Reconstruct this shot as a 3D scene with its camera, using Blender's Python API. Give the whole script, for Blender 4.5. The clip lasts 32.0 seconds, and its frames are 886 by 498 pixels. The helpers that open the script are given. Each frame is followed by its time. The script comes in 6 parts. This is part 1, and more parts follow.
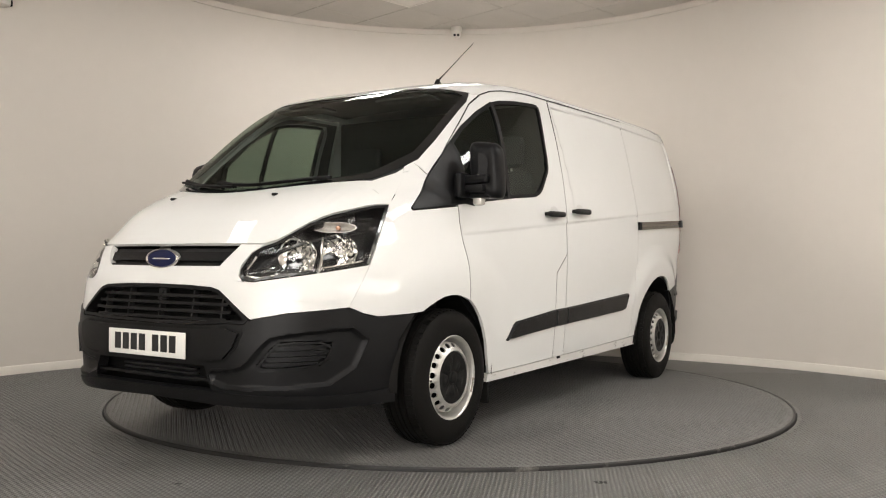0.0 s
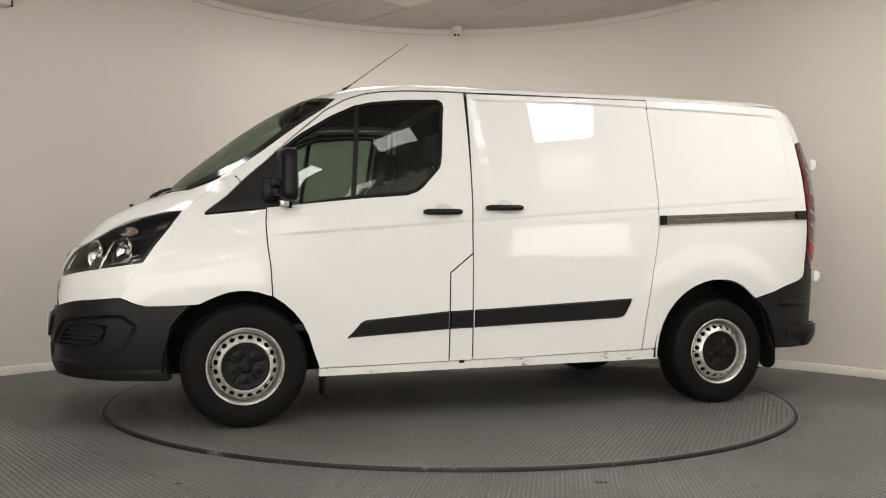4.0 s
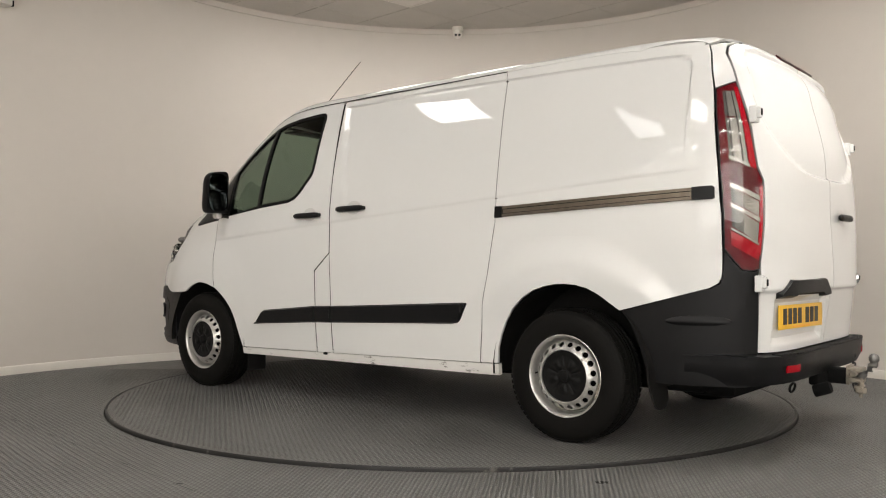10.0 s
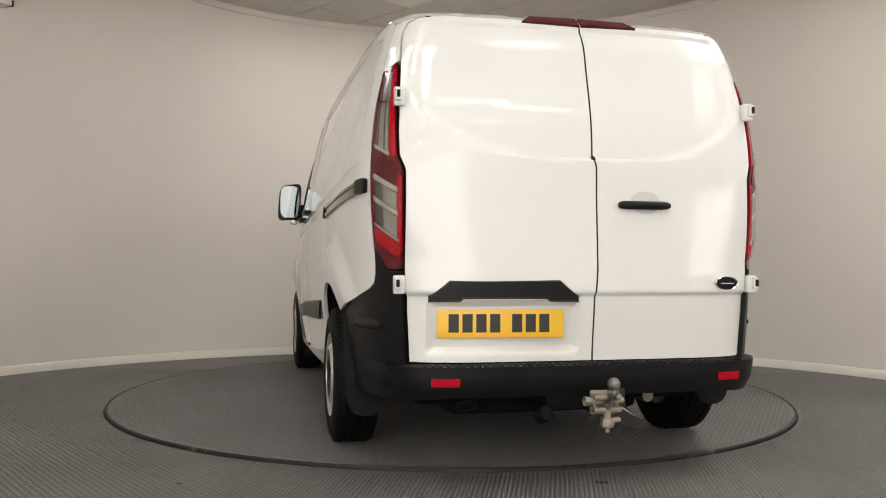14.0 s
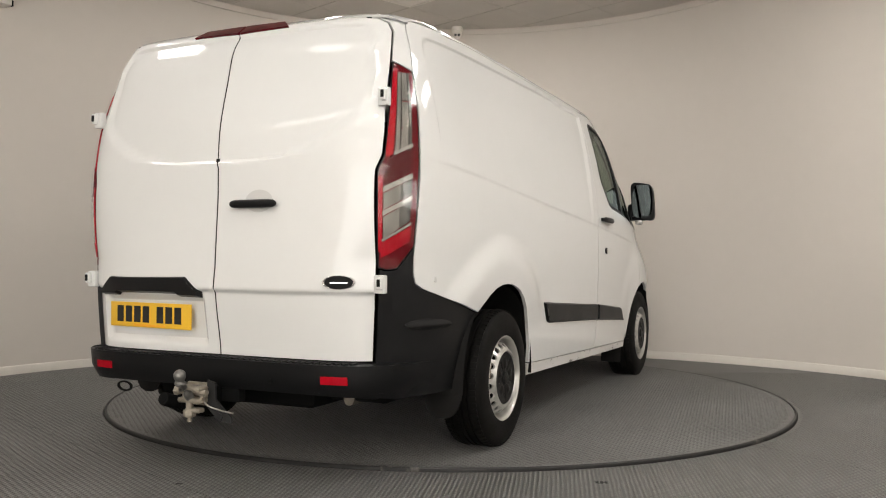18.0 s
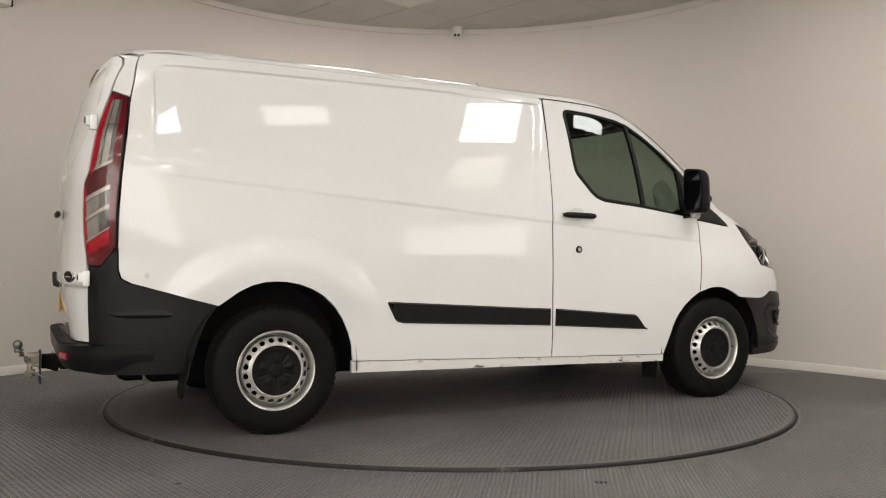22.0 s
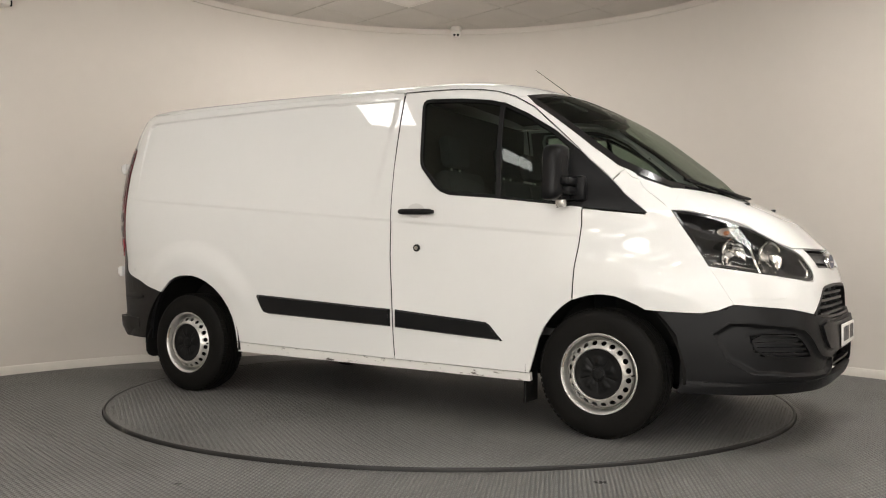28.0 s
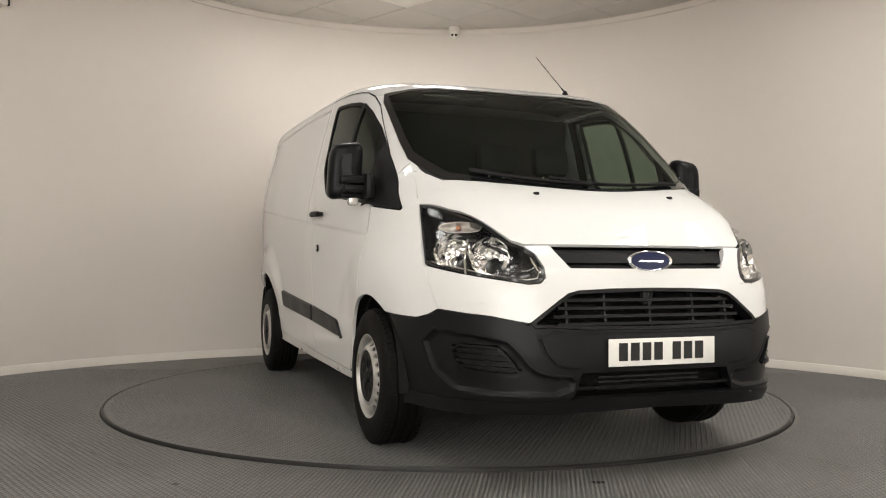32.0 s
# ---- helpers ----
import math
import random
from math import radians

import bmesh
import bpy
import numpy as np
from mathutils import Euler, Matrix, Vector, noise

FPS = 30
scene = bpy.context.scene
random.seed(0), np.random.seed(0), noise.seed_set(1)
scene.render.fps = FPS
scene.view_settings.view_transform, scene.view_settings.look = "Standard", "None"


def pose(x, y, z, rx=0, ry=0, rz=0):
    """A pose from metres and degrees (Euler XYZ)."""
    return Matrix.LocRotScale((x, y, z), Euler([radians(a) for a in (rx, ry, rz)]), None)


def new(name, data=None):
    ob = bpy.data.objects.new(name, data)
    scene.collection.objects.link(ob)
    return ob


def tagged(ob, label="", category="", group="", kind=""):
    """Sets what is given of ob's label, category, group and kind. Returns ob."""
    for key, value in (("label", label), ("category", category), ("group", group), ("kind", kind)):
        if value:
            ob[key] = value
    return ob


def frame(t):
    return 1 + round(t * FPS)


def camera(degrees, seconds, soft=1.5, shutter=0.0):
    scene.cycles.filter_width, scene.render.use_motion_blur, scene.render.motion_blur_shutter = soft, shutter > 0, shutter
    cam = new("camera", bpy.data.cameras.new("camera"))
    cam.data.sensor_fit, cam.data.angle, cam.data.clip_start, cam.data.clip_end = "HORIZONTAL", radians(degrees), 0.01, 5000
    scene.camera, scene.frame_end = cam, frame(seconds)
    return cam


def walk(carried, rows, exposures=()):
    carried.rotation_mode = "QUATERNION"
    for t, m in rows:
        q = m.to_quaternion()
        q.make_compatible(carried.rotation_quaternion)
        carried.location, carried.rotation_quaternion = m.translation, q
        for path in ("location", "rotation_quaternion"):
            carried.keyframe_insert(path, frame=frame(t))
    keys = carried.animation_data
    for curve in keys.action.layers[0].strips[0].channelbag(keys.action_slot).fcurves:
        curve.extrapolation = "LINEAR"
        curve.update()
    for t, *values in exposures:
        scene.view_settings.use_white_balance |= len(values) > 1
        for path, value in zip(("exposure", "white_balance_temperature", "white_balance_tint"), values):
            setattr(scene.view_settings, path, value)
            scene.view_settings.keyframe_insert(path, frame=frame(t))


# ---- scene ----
# camera: a phone on a tripod, almost still
cam = camera(53.94, 32.0, soft=1.1)
EYE = (0.0, -5.970, 0.9026)


def stand(turn):
    """The camera's pose with its small drift to the side, in degrees."""
    return pose(*EYE, 90.665, -0.308, 0.476 + turn)


walk(cam, [(0, stand(-0.04)), (6, stand(0.0)), (10, stand(0.04)), (14, stand(0.02)), (20, stand(0.0)), (25, stand(-0.04)),
           (28, stand(-0.06)), (30.5, stand(-0.09)), (32, stand(-0.19))],
     exposures=[(0, 0.24), (1, 0.22), (2, 0.18), (3, 0.08), (6, -0.04), (8, 0.0), (10, 0.06), (12, 0.04), (14, -0.04), (16, -0.1), (18, 0.0), (20, 0.02), (21, -0.04), (23, -0.1), (25, 0.04), (28, 0.14), (30, 0.12), (32, 0.1)])

# ---- light: closed room, ceiling panels ----
world = bpy.data.worlds.new("world")
scene.world = world
world.use_nodes = True
world.node_tree.nodes["Background"].inputs[0].default_value = (1.0, 0.93, 0.85, 1)
world.node_tree.nodes["Background"].inputs[1].default_value = 0.02

CEIL = 3.2


# ---- materials ----
def mat(name, color, rough=0.5, metal=0.0, coat=0.0, var=0.0, scale=4.0, bump=0.0, bscale=60.0, spec=0.5):
    """Procedural surface: colour with blotches at two scales, roughness variation and fine relief."""
    m = bpy.data.materials.new(name)
    m.use_nodes = True
    nt = m.node_tree
    b = nt.nodes["Principled BSDF"]
    b.inputs["Base Color"].default_value = (*color, 1)
    b.inputs["Roughness"].default_value = rough
    b.inputs["Metallic"].default_value = metal
    b.inputs["Coat Weight"].default_value = coat
    b.inputs["Coat Roughness"].default_value = 0.015
    b.inputs["Specular IOR Level"].default_value = spec
    tc = nt.nodes.new("ShaderNodeTexCoord")
    if var > 0:
        n1 = nt.nodes.new("ShaderNodeTexNoise")
        n1.inputs["Scale"].default_value = scale
        n1.inputs["Detail"].default_value = 6
        n2 = nt.nodes.new("ShaderNodeTexNoise")
        n2.inputs["Scale"].default_value = scale * 14
        n2.inputs["Detail"].default_value = 3
        nt.links.new(tc.outputs["Object"], n1.inputs["Vector"])
        nt.links.new(tc.outputs["Object"], n2.inputs["Vector"])
        ad = nt.nodes.new("ShaderNodeMath")
        ad.operation = "MULTIPLY_ADD"
        ad.inputs[1].default_value = 0.35
        nt.links.new(n2.outputs["Fac"], ad.inputs[0])
        nt.links.new(n1.outputs["Fac"], ad.inputs[2])
        rp = nt.nodes.new("ShaderNodeMapRange")
        rp.inputs["From Min"].default_value = 0.35
        rp.inputs["From Max"].default_value = 1.0
        rp.inputs["To Min"].default_value = 1 - var
        rp.inputs["To Max"].default_value = 1 + var
        nt.links.new(ad.outputs[0], rp.inputs["Value"])
        mx = nt.nodes.new("ShaderNodeMix")
        mx.data_type = "RGBA"
        mx.blend_type = "MULTIPLY"
        mx.inputs["Factor"].default_value = 1
        mx.inputs["A"].default_value = (*color, 1)
        nt.links.new(rp.outputs["Result"], mx.inputs["B"])
        nt.links.new(mx.outputs["Result"], b.inputs["Base Color"])
        rr = nt.nodes.new("ShaderNodeMapRange")
        rr.inputs["To Min"].default_value = max(0.02, rough - 0.12 * var * 4)
        rr.inputs["To Max"].default_value = min(1.0, rough + 0.12 * var * 4)
        nt.links.new(n1.outputs["Fac"], rr.inputs["Value"])
        nt.links.new(rr.outputs["Result"], b.inputs["Roughness"])
    if bump > 0:
        nb = nt.nodes.new("ShaderNodeTexNoise")
        nb.inputs["Scale"].default_value = bscale
        nb.inputs["Detail"].default_value = 4
        nt.links.new(tc.outputs["Object"], nb.inputs["Vector"])
        bp = nt.nodes.new("ShaderNodeBump")
        bp.inputs["Strength"].default_value = bump
        bp.inputs["Distance"].default_value = 0.01
        nt.links.new(nb.outputs["Fac"], bp.inputs["Height"])
        nt.links.new(bp.outputs["Normal"], b.inputs["Normal"])
    return m


def glow(name, color, power):
    m = bpy.data.materials.new(name)
    m.use_nodes = True
    b = m.node_tree.nodes["Principled BSDF"]
    b.inputs["Base Color"].default_value = (0.8, 0.8, 0.8, 1)
    b.inputs["Emission Color"].default_value = (*color, 1)
    b.inputs["Emission Strength"].default_value = power
    return m


def glassy(name, tint, base=0.06, rise=0.65, rough=0.0):
    """A thin tinted pane: part see-through, part mirror."""
    m = bpy.data.materials.new(name)
    m.use_nodes = True
    nt = m.node_tree
    nt.nodes.remove(nt.nodes["Principled BSDF"])
    out = nt.nodes["Material Output"]
    tr = nt.nodes.new("ShaderNodeBsdfTransparent")
    tr.inputs["Color"].default_value = (*tint, 1)
    gl = nt.nodes.new("ShaderNodeBsdfGlossy")
    gl.inputs["Roughness"].default_value = rough
    gl.inputs["Color"].default_value = (0.5 + tint[0] * 0.5, 0.5 + tint[1] * 0.5, 0.5 + tint[2] * 0.5, 1)
    # gloss rises towards grazing view, alike from both sides
    lw = nt.nodes.new("ShaderNodeLayerWeight")
    lw.inputs["Blend"].default_value = 0.5
    pw = nt.nodes.new("ShaderNodeMath")
    pw.operation = "POWER"
    pw.inputs[1].default_value = 5.0
    nt.links.new(lw.outputs["Facing"], pw.inputs[0])
    fr = nt.nodes.new("ShaderNodeMath")
    fr.operation = "MULTIPLY_ADD"
    fr.inputs[1].default_value = rise
    fr.inputs[2].default_value = base
    nt.links.new(pw.outputs[0], fr.inputs[0])
    mx = nt.nodes.new("ShaderNodeMixShader")
    nt.links.new(fr.outputs[0], mx.inputs[0])
    nt.links.new(tr.outputs[0], mx.inputs[1])
    nt.links.new(gl.outputs[0], mx.inputs[2])
    nt.links.new(mx.outputs[0], out.inputs[0])
    return m


WHITE = mat("white_paint", (0.69, 0.69, 0.675), 0.55, coat=1.0, var=0.02, scale=1.5, spec=0.08)
BLACK = mat("black_plastic", (0.0064, 0.0064, 0.0068), 0.40, var=0.2, scale=5, bump=0.08, bscale=900, spec=0.20)
DARK = mat("dark_void", (0.005, 0.005, 0.005), 0.85, spec=0.1)
GLOSSBLACK = mat("gloss_black", (0.008, 0.008, 0.009), 0.12, coat=0.5)
RUBBER = mat("tyre_rubber", (0.0046, 0.0042, 0.0036), 0.66, var=0.4, scale=7, bump=0.15, bscale=120, spec=0.13)
SEAL = mat("seal_rubber", (0.005, 0.005, 0.005), 0.5, spec=0.15)
SILVER = mat("silver_wheel_paint", (0.52, 0.51, 0.485), 0.32, metal=0.6, var=0.2, scale=16)
STEEL = mat("bare_steel", (0.45, 0.43, 0.40), 0.32, metal=1.0, var=0.15, scale=20)
RUSTY = mat("weathered_zinc", (0.27, 0.24, 0.195), 0.5, metal=0.45, var=0.45, scale=22, bump=0.35, bscale=150)
BALLM = mat("worn_ball_steel", (0.17, 0.165, 0.155), 0.38, metal=0.55, var=0.4, scale=40)
CHROME = mat("chrome", (0.8, 0.8, 0.8), 0.06, metal=1.0)
def worn(name, color, chip, rough, scale, low, high, coat=0.0, stretch=(1, 1, 1)):
    """A surface with chips and scuffs of another colour."""
    m = mat(name, color, rough, coat=coat)
    nt = m.node_tree
    b = nt.nodes["Principled BSDF"]
    tc = nt.nodes.new("ShaderNodeTexCoord")
    mp = nt.nodes.new("ShaderNodeMapping")
    mp.inputs["Scale"].default_value = stretch
    nt.links.new(tc.outputs["Object"], mp.inputs["Vector"])
    n1 = nt.nodes.new("ShaderNodeTexNoise")
    n1.inputs["Scale"].default_value = scale
    n1.inputs["Detail"].default_value = 8
    n1.inputs["Roughness"].default_value = 0.65
    nt.links.new(mp.outputs["Vector"], n1.inputs["Vector"])
    cr = nt.nodes.new("ShaderNodeValToRGB")
    cr.color_ramp.elements[0].position, cr.color_ramp.elements[0].color = low, (*color, 1)
    cr.color_ramp.elements[1].position, cr.color_ramp.elements[1].color = high, (*chip, 1)
    nt.links.new(n1.outputs["Fac"], cr.inputs["Fac"])
    nt.links.new(cr.outputs["Color"], b.inputs["Base Color"])
    bp = nt.nodes.new("ShaderNodeBump")
    bp.inputs["Strength"].default_value = 0.3
    bp.inputs["Distance"].default_value = 0.002
    nt.links.new(cr.outputs["Color"], bp.inputs["Height"])
    nt.links.new(bp.outputs["Normal"], b.inputs["Normal"])
    return m


EDGE = worn("worn_edge_rubber", (0.009, 0.0085, 0.008), (0.16, 0.15, 0.135), 0.5, 7.0, 0.60, 0.72)
BLUE = mat("blue_enamel", (0.004, 0.008, 0.045), 0.3, spec=0.25)
RED = mat("red_lens", (0.36, 0.0018, 0.010), 0.12, coat=0.3, var=0.15, scale=30, spec=0.15)
REDDARK = mat("dark_red_lens", (0.07, 0.002, 0.005), 0.12, coat=0.3, spec=0.15)
CLEAR = mat("ribbed_clear_lens", (0.55, 0.53, 0.50), 0.2, metal=0.5, coat=1.0, var=0.35, scale=30)
AMBER = mat("amber_lens", (0.30, 0.11, 0.04), 0.2, coat=1.0)
PLATEW = mat("white_plate", (0.75, 0.74, 0.70), 0.35, var=0.05, scale=10)
PLATEY = mat("yellow_plate", (0.80, 0.47, 0.03), 0.35, var=0.05, scale=10)
INK = mat("plate_ink", (0.012, 0.012, 0.012), 0.4)
CLOTH = mat("grey_seat_cloth", (0.02, 0.021, 0.023), 0.9, var=0.2, scale=12, bump=0.3, bscale=300)
TRIM = mat("dark_dash_plastic", (0.009, 0.009, 0.0095), 0.6, bump=0.1, bscale=400)
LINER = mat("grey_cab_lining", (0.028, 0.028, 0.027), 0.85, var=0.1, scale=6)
MIRROR = mat("mirror_glass", (0.14, 0.155, 0.16), 0.01, metal=1.0)
GLASS = glassy("tinted_side_glass", (0.35, 0.43, 0.37))
SCREEN = glassy("windscreen_glass", (0.44, 0.50, 0.44), 0.045, 0.45)
LENS = glassy("clear_lamp_lens", (0.95, 0.95, 0.95), 0.03, 0.4)
WALLP = mat("cream_wall_paint", (0.665, 0.615, 0.56), 0.7, var=0.03, scale=0.8, bump=0.04, bscale=90)
SKIRT = mat("white_gloss_skirting", (0.72, 0.68, 0.62), 0.35, var=0.05, scale=6)
TILE = mat("ceiling_tile", (0.57, 0.535, 0.49), 0.9, var=0.05, scale=3, bump=0.2, bscale=200)
LED = glow("led_diffuser", (1.0, 0.97, 0.94), 15.5)
LEDF = glow("dimmed_led_diffuser", (1.0, 0.97, 0.94), 6.0)
LEDR = glow("bright_led_diffuser", (1.0, 0.97, 0.94), 20.0)
LEDW = glow("warm_wall_fill", (1.0, 0.82, 0.64), 2.5)
LEDE = glow("roof_stand_in_glow", (1.0, 0.90, 0.78), 3.2)
ROOFGLOW = glow("roof_light_sheet", (1.0, 0.97, 0.92), 5.5)
BAY = glow("bay_lamp_glow", (1.0, 0.95, 0.88), 30.0)
# added fill for walls and van sides, no known source
SOUTHGLOW = glow("south_fill_glow", (1.0, 0.96, 0.91), 3.7)
DOORGLOW = glow("daylit_door_slat", (1.0, 0.97, 0.93), 3.8)


# ---- mesh helpers ----
class Mesh:
    """Vertices and faces gathered for one part."""

    def __init__(self):
        self.v, self.f = [], []

    def add(self, v, f):
        o = len(self.v)
        self.v += [tuple(p) for p in v]
        self.f += [tuple(i + o for i in q) for q in f]
        return self

    def box(self, c, s, bev=0.004, rot=None):
        bm = bmesh.new()
        bmesh.ops.create_cube(bm, size=1)
        for p in bm.verts:
            p.co = Vector((p.co.x * s[0], p.co.y * s[1], p.co.z * s[2]))
        if bev:
            bmesh.ops.bevel(bm, geom=list(bm.edges), offset=min(bev, min(s) * 0.45), segments=2, affect="EDGES", profile=0.5)
        if rot is not None:
            bmesh.ops.transform(bm, matrix=rot, verts=bm.verts)
        bm.verts.index_update()
        self.add([p.co + Vector(c) for p in bm.verts], [[p.index for p in q.verts] for q in bm.faces])
        bm.free()
        return self

    def lathe(self, prof, m=Matrix.Identity(4), seg=32, close=False):
        """Turn (radius, height) pairs round the local z axis."""
        o, n = len(self.v), len(prof)
        for k in range(seg):
            a = 2 * math.pi * k / seg
            for r, h in prof:
                self.v.append(tuple(m @ Vector((r * math.cos(a), r * math.sin(a), h))))
        for k in range(seg):
            j = (k + 1) % seg
            for i in range(n if close else n - 1):
                i2 = (i + 1) % n
                self.f.append((o + k * n + i, o + j * n + i, o + j * n + i2, o + k * n + i2))
        return self

    def tube(self, pts, r, seg=8, taper=1.0):
        pts = [Vector(p) for p in pts]
        o = len(self.v)
        for i, p in enumerate(pts):
            d = (pts[min(i + 1, len(pts) - 1)] - pts[max(i - 1, 0)]).normalized()
            u = d.orthogonal().normalized()
            w = d.cross(u)
            rr = r * (1 + (taper - 1) * i / (len(pts) - 1))
            for k in range(seg):
                a = 2 * math.pi * k / seg
                self.v.append(tuple(p + rr * (math.cos(a) * u + math.sin(a) * w)))
        for i in range(len(pts) - 1):
            for k in range(seg):
                j = (k + 1) % seg
                self.f.append((o + i * seg + k, o + i * seg + j, o + (i + 1) * seg + j, o + (i + 1) * seg + k))
        self.f.append(tuple(o + k for k in range(seg))[::-1])
        self.f.append(tuple(o + (len(pts) - 1) * seg + k for k in range(seg)))
        return self

    def prism(self, pts, d):
        """A closed outline of 3D points pushed along the vector d."""
        n = len(pts)
        d = Vector(d)
        v = [Vector(p) for p in pts] + [Vector(p) + d for p in pts]
        f = [tuple(range(n))[::-1], tuple(range(n, 2 * n))] + [(i, (i + 1) % n, n + (i + 1) % n, n + i) for i in range(n)]
        return self.add(v, f)


def part(name, m, material, parent=None, label="", smooth=35):
    me = bpy.data.meshes.new(name)
    me.from_pydata(m.v, [], m.f)
    me.validate()
    bm = bmesh.new()
    bm.from_mesh(me)
    bmesh.ops.remove_doubles(bm, verts=bm.verts, dist=1e-5)
    if smooth:
        for q in bm.faces:
            q.smooth = True
        lim = radians(smooth)
        for e in bm.edges:
            if len(e.link_faces) == 2 and e.calc_face_angle(0) > lim:
                e.smooth = False
    bm.to_mesh(me)
    bm.free()
    me.materials.append(material)
    ob = new(name, me)
    if parent is not None:
        ob.parent = parent
    if label:
        tagged(ob, label)
    return ob


def recalc(ob):
    bm = bmesh.new()
    bm.from_mesh(ob.data)
    bmesh.ops.recalc_face_normals(bm, faces=bm.faces)
    bm.to_mesh(ob.data)
    bm.free()
    return ob


# ---- the room ----
def arc_base(a):
    """Plan of the curved wall at the floor; a in degrees from straight ahead."""
    return Vector((4.04 * math.sin(radians(a)), -1.375 + 4.04 * math.cos(radians(a)), -0.016))


def arc_top(a):
    """Plan of the curved wall at the ceiling, a little tighter."""
    b = arc_base(a)
    t = Vector((2.83 * math.sin(radians(a * 1.25)), -0.11 + 2.83 * math.cos(radians(a * 1.25)), CEIL))
    s = min(max((abs(a) - 44) / 30, 0), 1)
    b.z = CEIL
    return t.lerp(b, s * s * (3 - 2 * s))


HIGH = 5.0


def room():
    m = Mesh()
    cols = []
    for k in range(-40, 41):
        a = 90 * k / 40
        b, t = arc_base(a), arc_top(a)
        cols.append([b.lerp(t, i / 8) for i in range(9)])
    v, f = [], []
    for c in cols:
        o = len(v)
        v += c
        out = [p + (Vector((p.x, p.y + 1.375, 0)).normalized() * 0.12) for p in c]
        v += out
    for k in range(len(cols) - 1):
        o, q = k * 18, (k + 1) * 18
        for i in range(8):
            f.append((o + i, q + i, q + i + 1, o + i + 1))
            f.append((o + 9 + i, o + 10 + i, q + 10 + i, q + 9 + i))
    m.add(v, f)
    tagged(part("wall_curved", m, WALLP, label=""), "curved cream painted studio wall behind the turntable", "wall", kind="structure")
    for nm, c, s in (("wall_east_1", (4.10, -2.24, HIGH / 2), (0.12, 1.72, HIGH)), ("wall_east_2", (4.10, -9.55, HIGH / 2), (0.12, 8.9, HIGH)),
                     ("wall_east_3", (4.10, -4.1, (HIGH + 2.0) / 2), (0.12, 2.0, HIGH - 2.0)), ("wall_west", (-4.10, -2.83, HIGH / 2), (0.12, 2.91, HIGH)), ("wall_return", (-6.12, -4.345, HIGH / 2), (4.16, 0.12, HIGH)), ("wall_far_west", (-8.26, -9.2, HIGH / 2), (0.12, 9.72, HIGH)),
                     ("wall_south", (-2.05, -14.06, HIGH / 2), (12.42, 0.12, HIGH)), ("wall_over_ceiling", (0, -4.345, (HIGH + CEIL) / 2 + 0.012), (8.08, 0.12, HIGH - CEIL - 0.004)),
                     ("workshop_roof", (-2.05, -9.2, HIGH + 0.06), (12.42, 9.9, 0.12))):
        tagged(part(nm, Mesh().box(c, s, 0), WALLP, smooth=0), "plain cream painted workshop wall", "wall", kind="structure")
    # skirting
    m = Mesh()
    sec = [(0.0, 0.0), (0.016, 0.0), (0.016, 0.055), (0.010, 0.068), (0.0, 0.07)]
    o = 0
    for k in range(-40, 41):
        a = 90 * k / 40
        b = arc_base(a)
        inn = (Vector((0, -1.375, 0)) - b).normalized()
        lean = (arc_top(a) - b) / CEIL
        m.v += [tuple(b + inn * (d - 0.002) + Vector((lean.x * z, lean.y * z, z + 0.001))) for d, z in sec]
    for k in range(80):
        for i in range(4):
            o = k * 5 + i
            m.f.append((o, o + 1, o + 6, o + 5))
    tagged(part("skirting", m, SKIRT), "low white gloss skirting along the curved wall", "skirting", kind="structure")
    # shadow-gap trim under the ceiling
    m = Mesh()
    for k in range(-40, 41):
        a = 90 * k / 40
        t = arc_top(a)
        inn = (Vector((0, -1.0, CEIL)) - t).normalized()
        for d, z in ((0, -0.055), (0.010, -0.052), (0.010, -0.004), (0.016, -0.003), (0.016, 0)):
            m.v.append(tuple(t + inn * d + Vector((0, 0, z))))
    for k in range(80):
        for i in range(4):
            o = k * 5 + i
            m.f.append((o, o + 1, o + 6, o + 5))
    tagged(part("trim", m, WALLP), "thin painted edge trim below the ceiling", "trim", kind="structure")


def ceiling():
    """Suspended ceiling: square tiles laid diagonally, with thin bars between, all in one mesh."""
    m = Mesh()
    s, g = 0.6, 0.006
    ca = math.sqrt(0.5)
    c0 = Vector((-0.38, 1.53))
    for i in range(-14, 15):
        for j in range(-14, 15):
            p = c0 + Vector(((i - j) * s * ca, (i + j) * s * ca))
            if not (-4.9 < p.x < 4.9 and -3.86 < p.y < 3.4):
                continue
            if (i, j) in PANELS or (i, j) in WALL_FILL or (i, j) in ROOF_STAND_IN or (i, j) == (0, 0):
                continue
            h = s / 2 - g
            q = [p + Vector(((a - b) * h * ca, (a + b) * h * ca)) for a, b in ((1, 1), (-1, 1), (-1, -1), (1, -1))]
            h2 = h - 0.008
            q2 = [p + Vector(((a - b) * h2 * ca, (a + b) * h2 * ca)) for a, b in ((1, 1), (-1, 1), (-1, -1), (1, -1))]
            dz = 0.001 * ((i * 7 + j * 3) % 3)
            m.add([(*w, CEIL + 0.006 + dz) for w in q] + [(*w, CEIL + dz) for w in q2],
                  [(4, 5, 6, 7), (0, 1, 5, 4), (1, 2, 6, 5), (2, 3, 7, 6), (3, 0, 4, 7)])
    m.add([(-5, -4.28, CEIL + 0.007), (5, -4.28, CEIL + 0.007), (5, 3.5, CEIL + 0.007), (-5, 3.5, CEIL + 0.007)], [(0, 1, 2, 3)])
    tagged(part("ceiling", m, TILE, smooth=0), "suspended ceiling of grey mineral tiles laid diagonally", "ceiling", kind="structure")


